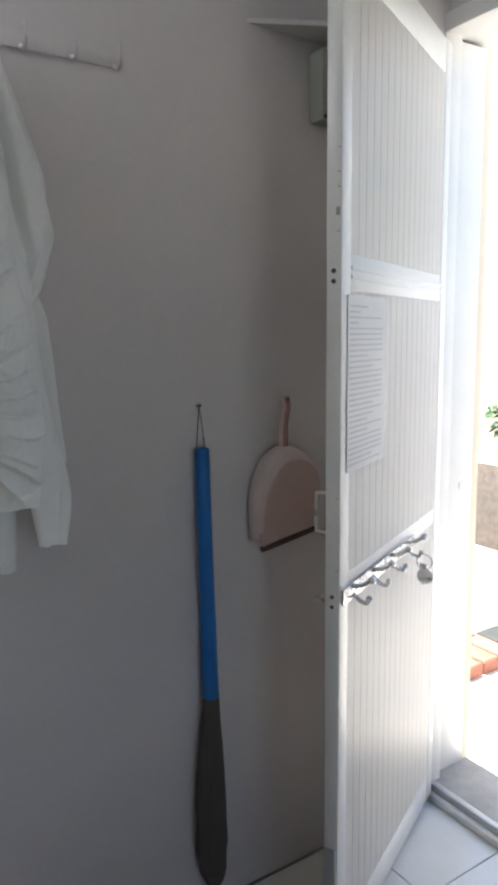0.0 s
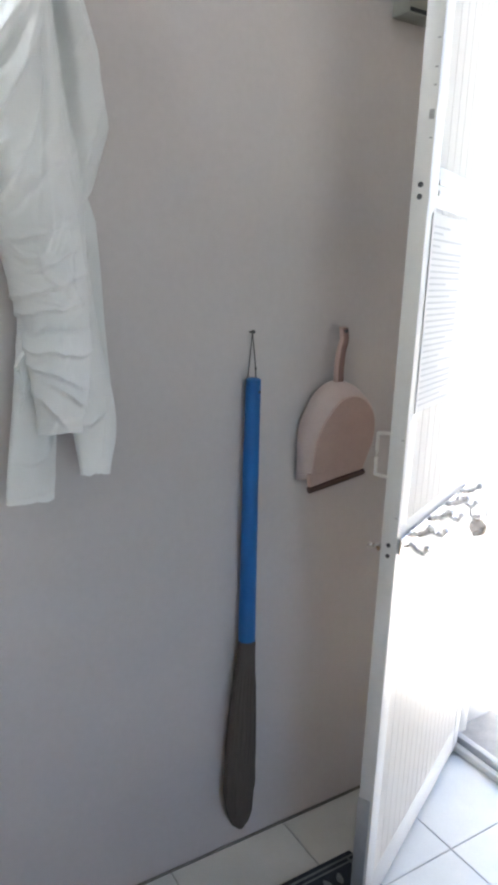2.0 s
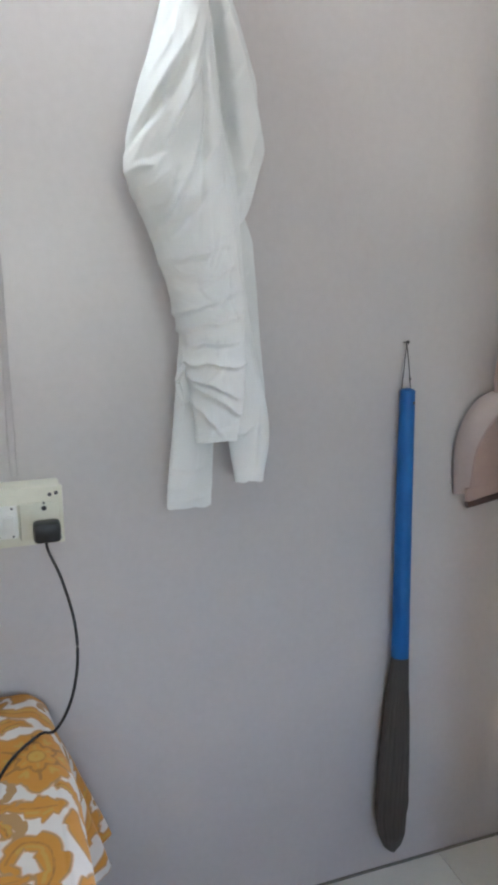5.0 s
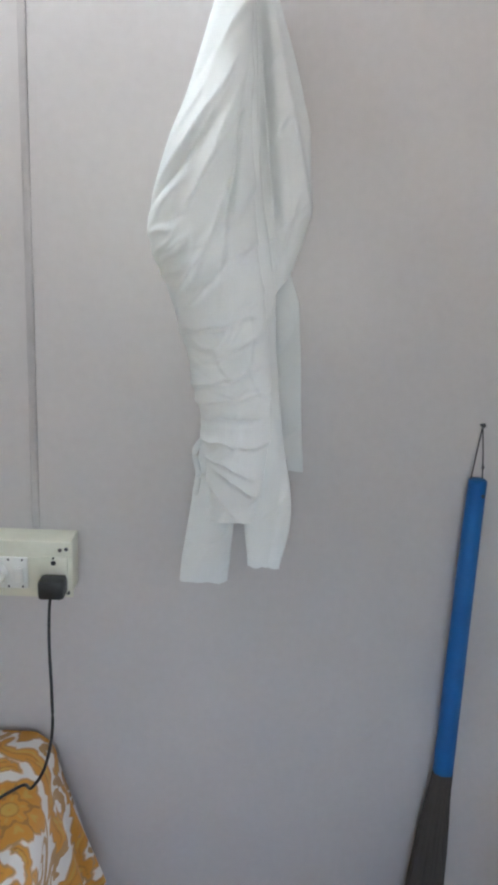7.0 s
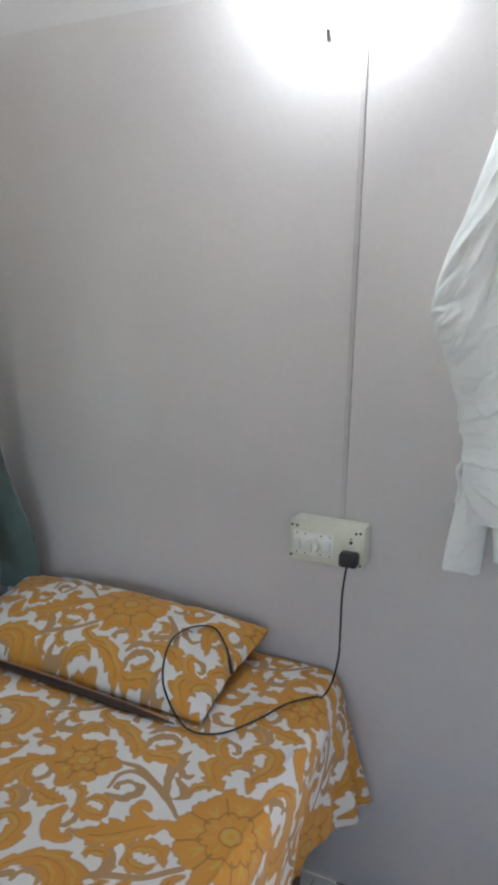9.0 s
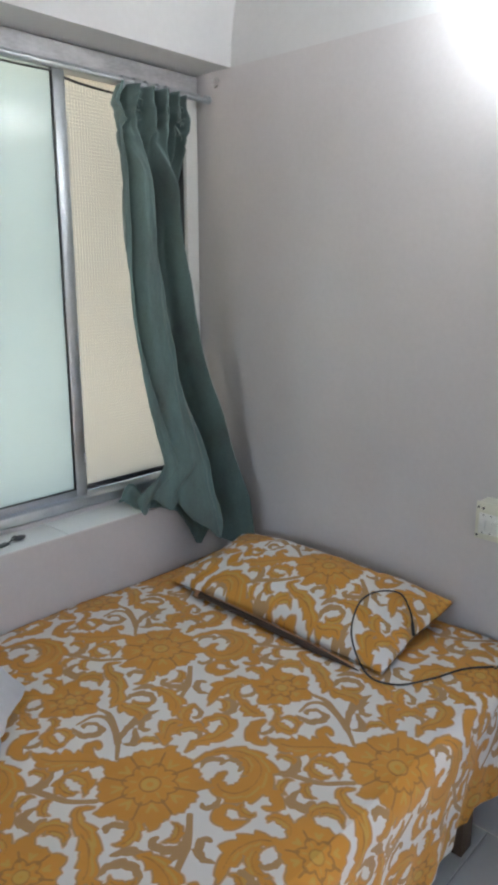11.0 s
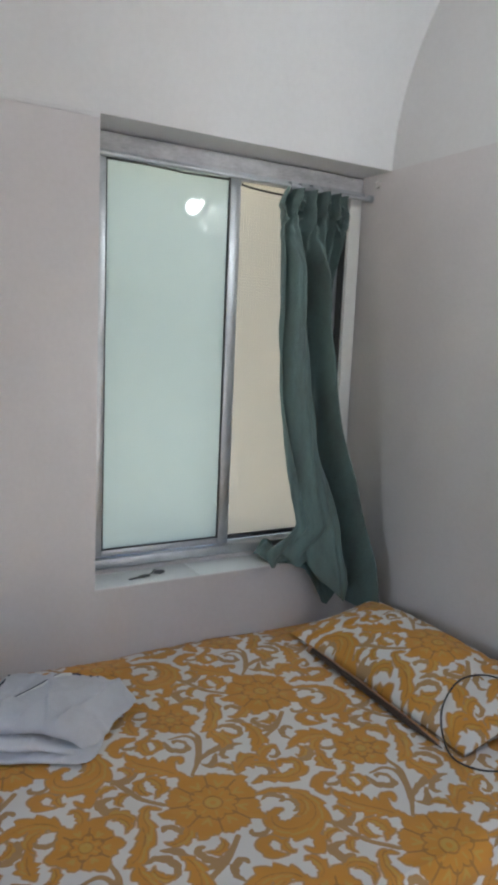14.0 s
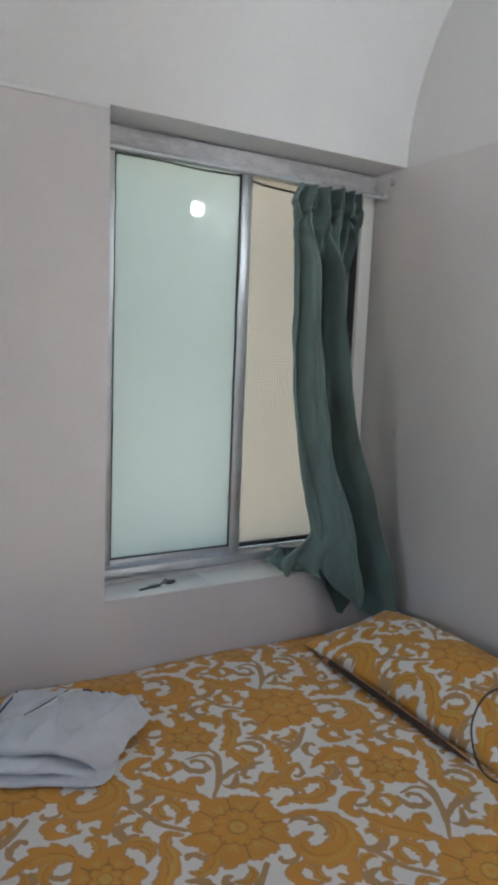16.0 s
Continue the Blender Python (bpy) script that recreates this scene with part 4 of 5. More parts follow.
for nm, zz in (("case_top", top), ("case_bottom", bot)):
    o = new(nm, grid_mesh(nm, px, py, zz))
    o.parent = pil
    print_on(o.data, px - PRINT_AT[0] + FLOWER0[0], py * 1.05 - PRINT_AT[1] * 1.05 + FLOWER0[1])
    o.data.materials.append(M_PRINT)

# stick along the pillow
st = thing("wooden_stick", "dark brown split wooden stick lying on the sheet", "stick")
b = bmesh.new()
tube(b, [(0.246, -0.386, BEDZ + 0.014), (0.42, -0.392, BEDZ + 0.016), (0.62, -0.398, BEDZ + 0.015), (0.815, -0.402, BEDZ + 0.012)], lambda t: 0.0088 if t < 0.8 else 0.0088 - 0.0075 * (t - 0.8) / 0.2, 8, 8)
part("shaft", b, M_STICK, st, smooth=True)
b = bmesh.new()
tube(b, [(0.234, -0.3855, BEDZ + 0.014), (0.242, -0.3858, BEDZ + 0.014), (0.2475, -0.3861, BEDZ + 0.014)], 0.0112, 10, 4)
part("end", b, M_COPPER, st, "pale coppery end", smooth=True)
b = bmesh.new()
tube(b, [(0.27, -0.380, BEDZ + 0.021), (0.45, -0.386, BEDZ + 0.024), (0.66, -0.393, BEDZ + 0.021), (0.80, -0.398, BEDZ + 0.016)], 0.0020, 6, 6)
part("splinter", b, M_COPPER, st, "paler split edge", smooth=True)

# folded clothes
fc = thing("folded_clothes", "pale grey folded track pants with navy piping on the bed", "clothes", pose(0.300, -1.205, BEDZ + 0.004, 0, 0, -25))


def cloth_slab(back, front, left, right, z0, thick, seed, wrinkle, slant):
    """One folded layer: a soft slab with round rims, thinning towards its open right end. Returns its top as a function."""
    n1, n2 = 130, 150
    a, c = np.meshgrid(np.sin(np.linspace(-1, 1, n1) * math.pi / 2), np.sin(np.linspace(-1, 1, n2) * math.pi / 2), indexing="ij")
    ra, rc = a * np.sqrt(1 - 0.16 * c ** 6), c * np.sqrt(1 - 0.16 * a ** 6)
    x = (back + front) / 2 + (front - back) / 2 * ra + 0.012 * fnoise(c * 1.4, a * 0.7, seed)
    end = right - slant * (a + 1) / 2                                  # the open end slants to the back
    y = left + (end - left) * (rc + 1) / 2 + 0.014 * fnoise(a * 1.8, c * 0.9, seed + 1)
    rim = np.clip(1 - np.abs(a) ** 9, 0, 1) ** 0.5 * np.clip(1 - np.abs(c) ** 9, 0, 1) ** 0.5
    h = thick * np.interp(c, [-1, -0.2, 0.5, 0.85, 1], [1.0, 1.0, 0.92, 0.62, 0.35]) * np.interp(a, [-1, -0.5, 0.5, 1], [0.55, 0.85, 1.05, 1.0])
    base = z0 * np.interp(c, [-1, 0.2, 0.75, 1], [1.0, 1.0, 0.55, 0.12])
    lift = 0.014 * fnoise(a * 1.5, c * 1.7, seed + 2) + 0.005 * fnoise(a * 5, c * 5, seed + 3)
    for c0, sl, wd, hg in wrinkle:
        v = c - c0 + sl * a + 0.07 * fnoise(a * 2, c * 2, seed + 4)
        lift = lift + 1.9 * hg * np.where(v < 0, np.exp(-(v / (wd * 0.5)) ** 2), np.exp(-v / wd))
    up = base + h * (0.5 + 0.5 * rim) + lift * rim
    dn = np.maximum(base + h * 0.5 * (1 - rim), 0.001)
    o = new("layer", grid_mesh("layer", np.concatenate([x, x[::-1]]), np.concatenate([y, y[::-1]]), np.concatenate([np.maximum(up, dn + 0.0004), dn[::-1]])))
    o.data.materials.append(M_GREYCLOTH)
    o.parent = fc

    def at(u, v):
        k1, k2 = int(np.abs(a[:, 0] - u).argmin()), int(np.abs(c[0] - v).argmin())
        return (x[k1, k2], y[k1, k2], up[k1, k2] + 0.0012)
    return at


cloth_slab(-0.10, 0.180, -0.150, 0.150, 0.0, 0.025, 31, ((0.3, 0.4, 0.10, 0.003),), 0.02)
cloth_slab(-0.11, 0.168, -0.205, 0.150, 0.023, 0.027, 37, ((0.45, 0.3, 0.10, 0.004), (-0.3, 0.1, 0.12, -0.003)), 0.03)
on_top = cloth_slab(-0.125, 0.150, -0.140, 0.215, 0.047, 0.046, 43, ((0.30, 0.55, 0.12, 0.007), (0.02, -0.30, 0.10, 0.006), (-0.55, 0.15, 0.08, -0.005), (0.62, 0.2, 0.10, 0.006), (-0.2, 0.8, 0.06, 0.004)), 0.10)
for nm, run in (("piping", ((0.35, -0.52), (0.10, -0.40), (-0.25, -0.26), (-0.60, -0.12), (-0.84, -0.02))), ("piping", ((0.70, -0.93), (0.30, -0.92), (-0.20, -0.90), (-0.75, -0.86))),
                ("drawstring", ((-0.86, 0.04), (-0.93, 0.12), (-0.86, 0.17))), ("drawstring", ((-0.93, 0.32), (-0.84, 0.38), (-0.90, 0.44), (-0.80, 0.46)))):
    b = bmesh.new()
    tube(b, [on_top(u, v) for u, v in run], 0.0026, 6, 6)
    part(nm, b, M_NAVY, fc, "navy piping" if nm == "piping" else "dark drawstring", smooth=True)
b = bmesh.new()
tube(b, [(on_top(u, v)[0], on_top(u, v)[1] + 0.009, on_top(u, v)[2]) for u, v in ((0.35, -0.52), (0.10, -0.40), (-0.25, -0.26), (-0.60, -0.12), (-0.84, -0.02))], 0.0040, 6, 6)
part("side_stripe", b, M_SHIRT, fc, "white stripe beside the piping", smooth=True)

# ---------------------------------------------------------------- things on the north wall
# switch board
SBX0, SBX1, SBZ0, SBZ1 = 0.917, 1.098, 0.875, 0.972
sb = thing("switch_board", "ivory surface switch board with knob, switches and socket", "switch board")
boxed("back_box", (SBX0 + 0.003, SBX1 - 0.003, -0.0535, -0.0005, SBZ0 + 0.002, SBZ1 - 0.002), M_CREAM, sb, bevel=0.003)
cvp = boxed("cover_plate", (SBX0, SBX1, -0.0605, -0.0525, SBZ0, SBZ1), M_CREAM, sb, bevel=0.003)
boxed("insert", (SBX0 + 0.010, SBX0 + 0.110, -0.064, -0.0595, SBZ0 + 0.016, SBZ0 + 0.070), M_SWITCHW, sb, bevel=0.002)
boxed("socket", (SBX0 + 0.113, SBX1 - 0.008, -0.064, -0.0595, SBZ0 + 0.010, SBZ0 + 0.072), M_CREAM, sb, bevel=0.002)
for x in (SBX0 + 0.022, SBX0 + 0.096):
    boxed("switch", (x - 0.008, x + 0.008, -0.0715, -0.0635, SBZ0 + 0.028, SBZ0 + 0.056), M_SWITCHW, sb, bevel=0.003, m=Matrix.Translation((x, -0.0645, SBZ0 + 0.042)) @ Matrix.Rotation(radians(7), 4, 'X') @ Matrix.Translation((-x, 0.0645, -SBZ0 - 0.042)))
b = bmesh.new()
rod(b, (SBX0 + 0.062, -0.0635, SBZ0 + 0.042), (SBX0 + 0.062, -0.0795, SBZ0 + 0.042), 0.017, 24, 0.0145)
box(b, SBX0 + 0.060, SBX0 + 0.064, -0.083, -0.0775, SBZ0 + 0.030, SBZ0 + 0.054, 0.001)
part("regulator_knob", b, M_SWITCHW, sb, "white round fan regulator knob", smooth=True)
for x, z in ((SBX0 + 0.008, SBZ1 - 0.014), (SBX1 - 0.010, SBZ1 - 0.012), (SBX0 + 0.007, SBZ0 + 0.010), (SBX1 - 0.008, SBZ0 + 0.010), (SBX0 + 0.020, SBZ1 - 0.015), (SBX1 - 0.020, SBZ1 - 0.014)):
    b = bmesh.new()
    rod(b, (x, -0.06, z), (x, -0.062, z), 0.0032, 10)
    part("screw", b, M_DARKMETAL, cvp)
for x in (SBX0 + 0.022, SBX0 + 0.042, SBX0 + 0.080, SBX0 + 0.102):
    for z in (SBZ0 + 0.020, SBZ0 + 0.066):
        b = bmesh.new()
        rod(b, (x, -0.0635, z), (x, -0.065, z), 0.0018, 8)
        part("screw", b, M_DARKMETAL, sb)
for x, z, r in ((SBX1 - 0.030, SBZ0 + 0.062, 0.0042), (SBX1 - 0.030, SBZ0 + 0.0705, 0.002)):
    b = bmesh.new()
    rod(b, (x, -0.0635, z), (x, -0.0647, z), r, 12)
    part("socket_hole", b, M_BLACK, sb)
# plug with its cable
pc = thing("charger_plug", "black plug in the socket, its thin cable looped over the bed", "plug")
PXc, PZc = 1.070, 0.903
boxed("plug_body", (PXc - 0.021, PXc + 0.021, -0.097, -0.0640, PZc - 0.016, PZc + 0.017), M_BLACK, pc, bevel=0.007)
b = bmesh.new()
tube(b, [(PXc - 0.002, -0.083, PZc - 0.012), (PXc - 0.001, -0.100, PZc - 0.026), (1.084, -0.165, 0.852), (1.096, -0.205, 0.800), (1.096, -0.208, 0.735), (1.082, -0.200, 0.668), (1.058, -0.190, 0.622),
         (1.035, -0.165, 0.604), (0.99, -0.22, 0.604), (0.955, -0.31, 0.604), (0.905, -0.385, 0.602), (0.835, -0.40, 0.608), (0.755, -0.350, 0.656), (0.715, -0.262, 0.696),
         (0.720, -0.185, 0.704), (0.765, -0.145, 0.700), (0.815, -0.178, 0.682), (0.846, -0.212, 0.662)], 0.0024, 8, 8)
cab = part("cable", b, M_BLACK, pc, smooth=True)
b = bmesh.new()
tube(b, [(0.840, -0.205, 0.664), (0.852, -0.222, 0.658), (0.862, -0.236, 0.652)], lambda t: 0.0045, 8, 4)
part("connector", b, M_BLACK, cab, smooth=True)
# conduit
M_CONDUIT = surface("grey_casing", (0.475, 0.45, 0.455), (0.545, 0.52, 0.525), rough=0.45, scale=20)
cd = thing("cable_conduit", "thin plastic cable casing running up the wall", "conduit")
boxed("casing", (1.0200, 1.0318, -0.0035, 0.0020, SBZ1 - 0.002, 2.86), M_CONDUIT, cd, bevel=0.0015)
boxed("lid", (1.0205, 1.0310, -0.0042, -0.0030, SBZ1 - 0.002, 2.86), M_CONDUIT, cd, bevel=0.001)
# wall lamp
lamp = thing("wall_lamp", "bare glowing bulb in an angled white wall holder", "lamp")
b = bmesh.new()
rod(b, (0.985, -0.0006, 2.235), (0.985, -0.022, 2.235), 0.042, 28, 0.038)
part("base", b, M_SWITCHW, lamp, smooth=True)
b = bmesh.new()
rod(b, (0.985, -0.02, 2.235), (0.985, -0.070, 2.205), 0.021, 20, 0.019)
hol = part("holder", b, M_SWITCHW, lamp, smooth=True)
b = bmesh.new()
ball(b, (0.985, -0.118, 2.172), 0.033, u=20, v=14)
part("bulb", b, M_BULB, hol, "lit cool-white bulb", smooth=True)
hk = thing("wall_plug", "small grey oval fixing stub on the wall", "wall plug")
b = bmesh.new()
tube(b, [(0.943, 0.001, 2.008), (0.945, -0.010, 2.014), (0.948, -0.020, 2.022)], lambda t: 0.007 - 0.002 * t, 10, 5)
part("stub", b, M_ALU, hk, smooth=True)

# coat hooks
ch = thing("coat_hook_rail", "white plastic hook rail on the wall holding a shirt", "hook rail")
boxed("rail", (1.29, 1.605, -0.0045, 0.002, 1.810, 1.834), M_WALL, ch, bevel=0.003)
for x in (1.332, 1.421, 1.510, 1.590):
    b = bmesh.new()
    tube(b, [(x, -0.008, 1.812), (x, -0.026, 1.805), (x, -0.036, 1.814), (x, -0.037, 1.832), (x, -0.035, 1.845)], lambda t: 0.0050 - 0.0032 * t, 8, 5)
    part("hook", b, M_WALL, ch, smooth=True)


# shirt
def cloth_tube(name, zs, xl, xr, yc, dep, seed, parent, amp=1.0, n=420, m=220, count=60, folds=()):
    """A hanging, creased cloth tube from sections by height; folds are (x, z, angle, length, width, height)."""
    t = np.linspace(0, 1, n)
    zz = zs[0] + (zs[-1] - zs[0]) * t
    o = np.argsort(zs)
    gi = lambda v: np.interp(zz, np.array(zs)[o], np.array(v)[o])
    sm = lambda v: np.convolve(np.pad(v, 12, mode="edge"), np.ones(25) / 25, mode="valid")
    L_, R_, C_, D_ = sm(gi(xl)), sm(gi(xr)), sm(gi(yc)), sm(gi(dep))
    q = np.linspace(0, 2 * math.pi, m, endpoint=False)
    TT, Q = np.meshgrid(t, q, indexing="ij")
    cx, w = (L_ + R_) / 2, (R_ - L_) / 2
    X = cx[:, None] + w[:, None] * np.cos(Q)
    Yc = C_[:, None] - D_[:, None] * np.sign(np.sin(Q)) * np.abs(np.sin(Q)) ** 0.8
    Zr = np.repeat(zz[:, None], m, 1)
    rg = random.Random(seed)
    fo = 0.007 * fnoise(X * 16, Zr * 6, seed, 2)

    def crease(x0, z0, ang, ln, wd, h, bow):
        du, dv = math.cos(radians(ang)), math.sin(radians(ang))
        u, v = (X - x0) * du + (Zr - z0) * dv, -(X - x0) * dv + (Zr - z0) * du
        v = v - bow * u * u / ln
        along = np.exp(-(u / ln) ** 2)
        # steep below, drawn out above
        return h * along * np.where(v < 0, np.exp(-(v / (wd * 0.55)) ** 2), np.exp(-v / (wd * 1.5)))

    for x0, z0, ang, ln, wd, h in folds:
        fo = fo + crease(x0, z0, ang, ln, wd, h, 0.0)
    for k in range(count):
        z0 = rg.uniform(zz[-1], zz[0])
        j = int(np.abs(zz - z0).argmin())
        x0 = rg.uniform(L_[j], R_[j])
        hi_ = min(max((z0 - 1.33) / 0.20, 0), 1)
        ang = rg.gauss(20, 17) * (1 - hi_) + rg.gauss(62, 9) * hi_
        ln = rg.uniform(0.022, 0.055) * (1 + 0.5 * hi_)
        fo = fo + crease(x0, z0, ang, ln, rg.uniform(0.006, 0.013), rg.uniform(0.003, 0.007) * amp * rg.choice((1, 1, 1, -0.7)), rg.uniform(0.2, 0.9) * (1 - hi_))
    a = np.minimum(1, w[:, None] / 0.05)
    Yc = Yc - a * fo * (np.sin(Q) > 0) * np.abs(np.sin(Q)) ** 0.6
    X = X + 0.5 * a * fo * np.sign(np.cos(Q)) * np.abs(np.cos(Q)) ** 3
    Zz = Zr + 0.006 * fnoise(Q * 2, TT * 6, seed + 2) * np.minimum(1, TT * 3)
    Yc = np.minimum(Yc, -0.008)
    o_ = new(name, grid_mesh(name, X, Yc, Zz, closed=True))
    o_.data.materials.append(M_SHIRT)
    o_.parent = parent
    return o_


sh = thing("white_shirt", "crumpled white cotton shirt hanging from a wall hook", "shirt")
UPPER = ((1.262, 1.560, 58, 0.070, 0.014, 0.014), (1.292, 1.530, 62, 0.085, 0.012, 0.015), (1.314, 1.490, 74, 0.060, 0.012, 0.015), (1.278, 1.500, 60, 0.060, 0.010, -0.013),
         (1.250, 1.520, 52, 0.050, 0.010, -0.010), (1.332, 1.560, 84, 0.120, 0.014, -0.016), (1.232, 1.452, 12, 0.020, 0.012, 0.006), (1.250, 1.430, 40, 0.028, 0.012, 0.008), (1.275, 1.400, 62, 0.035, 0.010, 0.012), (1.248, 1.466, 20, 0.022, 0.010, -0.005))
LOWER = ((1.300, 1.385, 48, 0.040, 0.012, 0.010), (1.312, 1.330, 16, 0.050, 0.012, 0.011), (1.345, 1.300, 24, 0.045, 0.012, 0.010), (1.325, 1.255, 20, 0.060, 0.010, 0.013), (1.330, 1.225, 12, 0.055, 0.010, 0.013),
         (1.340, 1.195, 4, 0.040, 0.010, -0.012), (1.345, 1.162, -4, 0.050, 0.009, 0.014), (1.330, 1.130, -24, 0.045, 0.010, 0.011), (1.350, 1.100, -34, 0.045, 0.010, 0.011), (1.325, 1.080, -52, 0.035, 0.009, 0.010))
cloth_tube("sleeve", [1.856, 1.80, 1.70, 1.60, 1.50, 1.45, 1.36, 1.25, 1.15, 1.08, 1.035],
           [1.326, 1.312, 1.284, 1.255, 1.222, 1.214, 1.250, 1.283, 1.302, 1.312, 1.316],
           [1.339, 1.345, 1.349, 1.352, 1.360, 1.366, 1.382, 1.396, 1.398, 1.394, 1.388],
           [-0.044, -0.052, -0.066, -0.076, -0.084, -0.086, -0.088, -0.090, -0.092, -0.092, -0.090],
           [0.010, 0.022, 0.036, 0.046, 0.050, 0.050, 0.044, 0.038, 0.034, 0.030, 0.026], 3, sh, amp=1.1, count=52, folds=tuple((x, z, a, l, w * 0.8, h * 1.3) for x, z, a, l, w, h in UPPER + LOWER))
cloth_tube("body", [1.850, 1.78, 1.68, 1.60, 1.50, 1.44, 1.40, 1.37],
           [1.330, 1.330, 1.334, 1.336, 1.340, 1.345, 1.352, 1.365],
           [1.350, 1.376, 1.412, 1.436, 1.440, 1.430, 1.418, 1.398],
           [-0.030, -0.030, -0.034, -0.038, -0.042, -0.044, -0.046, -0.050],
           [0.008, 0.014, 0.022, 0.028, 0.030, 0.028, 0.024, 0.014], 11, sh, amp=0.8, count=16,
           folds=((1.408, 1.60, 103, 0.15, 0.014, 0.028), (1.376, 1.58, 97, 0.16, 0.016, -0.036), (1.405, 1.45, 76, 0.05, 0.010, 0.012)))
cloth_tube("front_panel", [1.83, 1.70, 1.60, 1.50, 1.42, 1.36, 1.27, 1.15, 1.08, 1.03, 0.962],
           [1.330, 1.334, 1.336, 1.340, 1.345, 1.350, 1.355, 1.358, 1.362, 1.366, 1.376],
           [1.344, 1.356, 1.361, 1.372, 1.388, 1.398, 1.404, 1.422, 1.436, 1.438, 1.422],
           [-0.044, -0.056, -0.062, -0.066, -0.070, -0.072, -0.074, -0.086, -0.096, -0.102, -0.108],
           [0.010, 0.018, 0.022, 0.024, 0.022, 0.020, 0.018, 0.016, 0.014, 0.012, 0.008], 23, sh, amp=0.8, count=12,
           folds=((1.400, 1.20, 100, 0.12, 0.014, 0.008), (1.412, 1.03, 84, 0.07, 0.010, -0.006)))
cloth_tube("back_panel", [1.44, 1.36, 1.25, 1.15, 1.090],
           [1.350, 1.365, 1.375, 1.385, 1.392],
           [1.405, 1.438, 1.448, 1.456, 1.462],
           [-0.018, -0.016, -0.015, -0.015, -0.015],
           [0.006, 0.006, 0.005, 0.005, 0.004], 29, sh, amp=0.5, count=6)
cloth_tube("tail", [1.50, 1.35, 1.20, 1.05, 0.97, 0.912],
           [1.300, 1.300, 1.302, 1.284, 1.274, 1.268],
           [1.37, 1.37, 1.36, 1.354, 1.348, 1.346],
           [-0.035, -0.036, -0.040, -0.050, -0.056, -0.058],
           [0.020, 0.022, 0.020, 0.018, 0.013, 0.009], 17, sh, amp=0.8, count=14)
b = bmesh.new()
tube(b, [(1.302, -0.082, 1.16), (1.288, -0.080, 1.135), (1.294, -0.078, 1.10), (1.290, -0.076, 1.065)], 0.005, 6, 5)
part("cuff_tab", b, M_SHIRT, sh, smooth=True)

# broom
br = thing("broom", "broom with blue plastic handle and dark fibre head", "broom")
b = bmesh.new()
tube(b, [(1.7495, -0.020, 1.086), (1.750, -0.021, 0.95), (1.753, -0.022, 0.74), (1.7555, -0.024, 0.53)], lambda t: 0.0150 + 0.0035 * t, 18, 8)
part("handle", b, M_BLUE, br, smooth=True)
b = bmesh.new()
ball(b, (1.7495, -0.020, 1.086), 0.0151, (1, 1, 0.35))
part("cap", b, M_BLUE, br, smooth=True)
n, m = 90, 64
t = np.linspace(0, 1, n)
q = np.linspace(0, 2 * math.pi, m, endpoint=False)
TT, Q = np.meshgrid(t, q, indexing="ij")
wr = np.interp(t, [0, 0.08, 0.25, 0.5, 0.72, 0.88, 0.96, 1.0], [0.019, 0.0205, 0.027, 0.0345, 0.0365, 0.031, 0.021, 0.004])
dr = np.interp(t, [0, 0.1, 0.5, 0.9, 1.0], [0.018, 0.019, 0.024, 0.020, 0.003])
cxs = np.interp(t, [0, 0.5, 0.8, 1], [1.7545, 1.748, 1.747, 1.757])
rib = 1 + 0.045 * np.sin(19 * Q + 3 * fnoise(Q * 0, TT * 4, 6)) * np.minimum(1, TT * 4) + 0.14 * fnoise(Q * 3, TT * 4, 7) + 0.05 * fnoise(Q * 9, TT * 9, 8)
bx = cxs[:, None] + wr[:, None] * np.cos(Q) * rib
by = -0.027 - dr[:, None] * np.sin(Q) * rib
bz = 0.535 - (0.535 - 0.060) * TT + 0.006 * fnoise(Q * 3, TT * 5, 9) * TT
o = new("bristles", grid_mesh("bristles", bx, np.minimum(by, -0.002), bz, closed=True))
o.data.materials.append(M_STRAW)
o.parent = br
b = bmesh.new()
tube(b, [(1.7495, -0.010, 1.176), (1.744, -0.013, 1.13), (1.739, -0.016, 1.088)], 0.0011, 6, 4)
tube(b, [(1.7495, -0.010, 1.176), (1.755, -0.013, 1.13), (1.758, -0.016, 1.088)], 0.0011, 6, 4)
ball(b, (1.757, -0.015, 1.108), 0.0026, u=8, v=6)
part("wire_loop", b, M_DARKMETAL, br, smooth=True)
b = bmesh.new()
rod(b, (1.7555, -0.030, 1.064), (1.7560, -0.0342, 1.064), 0.0034, 10)
part("hole", b, M_DARKMETAL, br)
nl = thing("nail", "small steel nail in the wall", "nail")
b = bmesh.new()
rod(b, (1.7495, 0.004, 1.176), (1.7495, -0.014, 1.178), 0.0016, 8)
rod(b, (1.7495, -0.013, 1.178), (1.7495, -0.015, 1.178), 0.0038, 10)
part("shank", b, M_DARKMETAL, nl)

# dustpan
dp = thing("dustpan", "dusty pink plastic dustpan hung on the wall by its handle", "dustpan", Matrix.Translation((1.954, -0.004, 0.855)) @ Matrix.Rotation(radians(1.5), 4, 'Y'))


def arch(w, h, z0=0.0, n=32, skirt=0.40):
    """Straight sides to a third of the height, then a half-ellipse."""
    zs = z0 + (h - z0) * skirt
    pts = [(-w * 0.93, z0), (w * 0.84, z0)]
    for k in range(n + 1):
        a = math.pi * k / n
        pts.append((w * math.cos(a), zs + (h - zs) * math.sin(a)))
    return pts


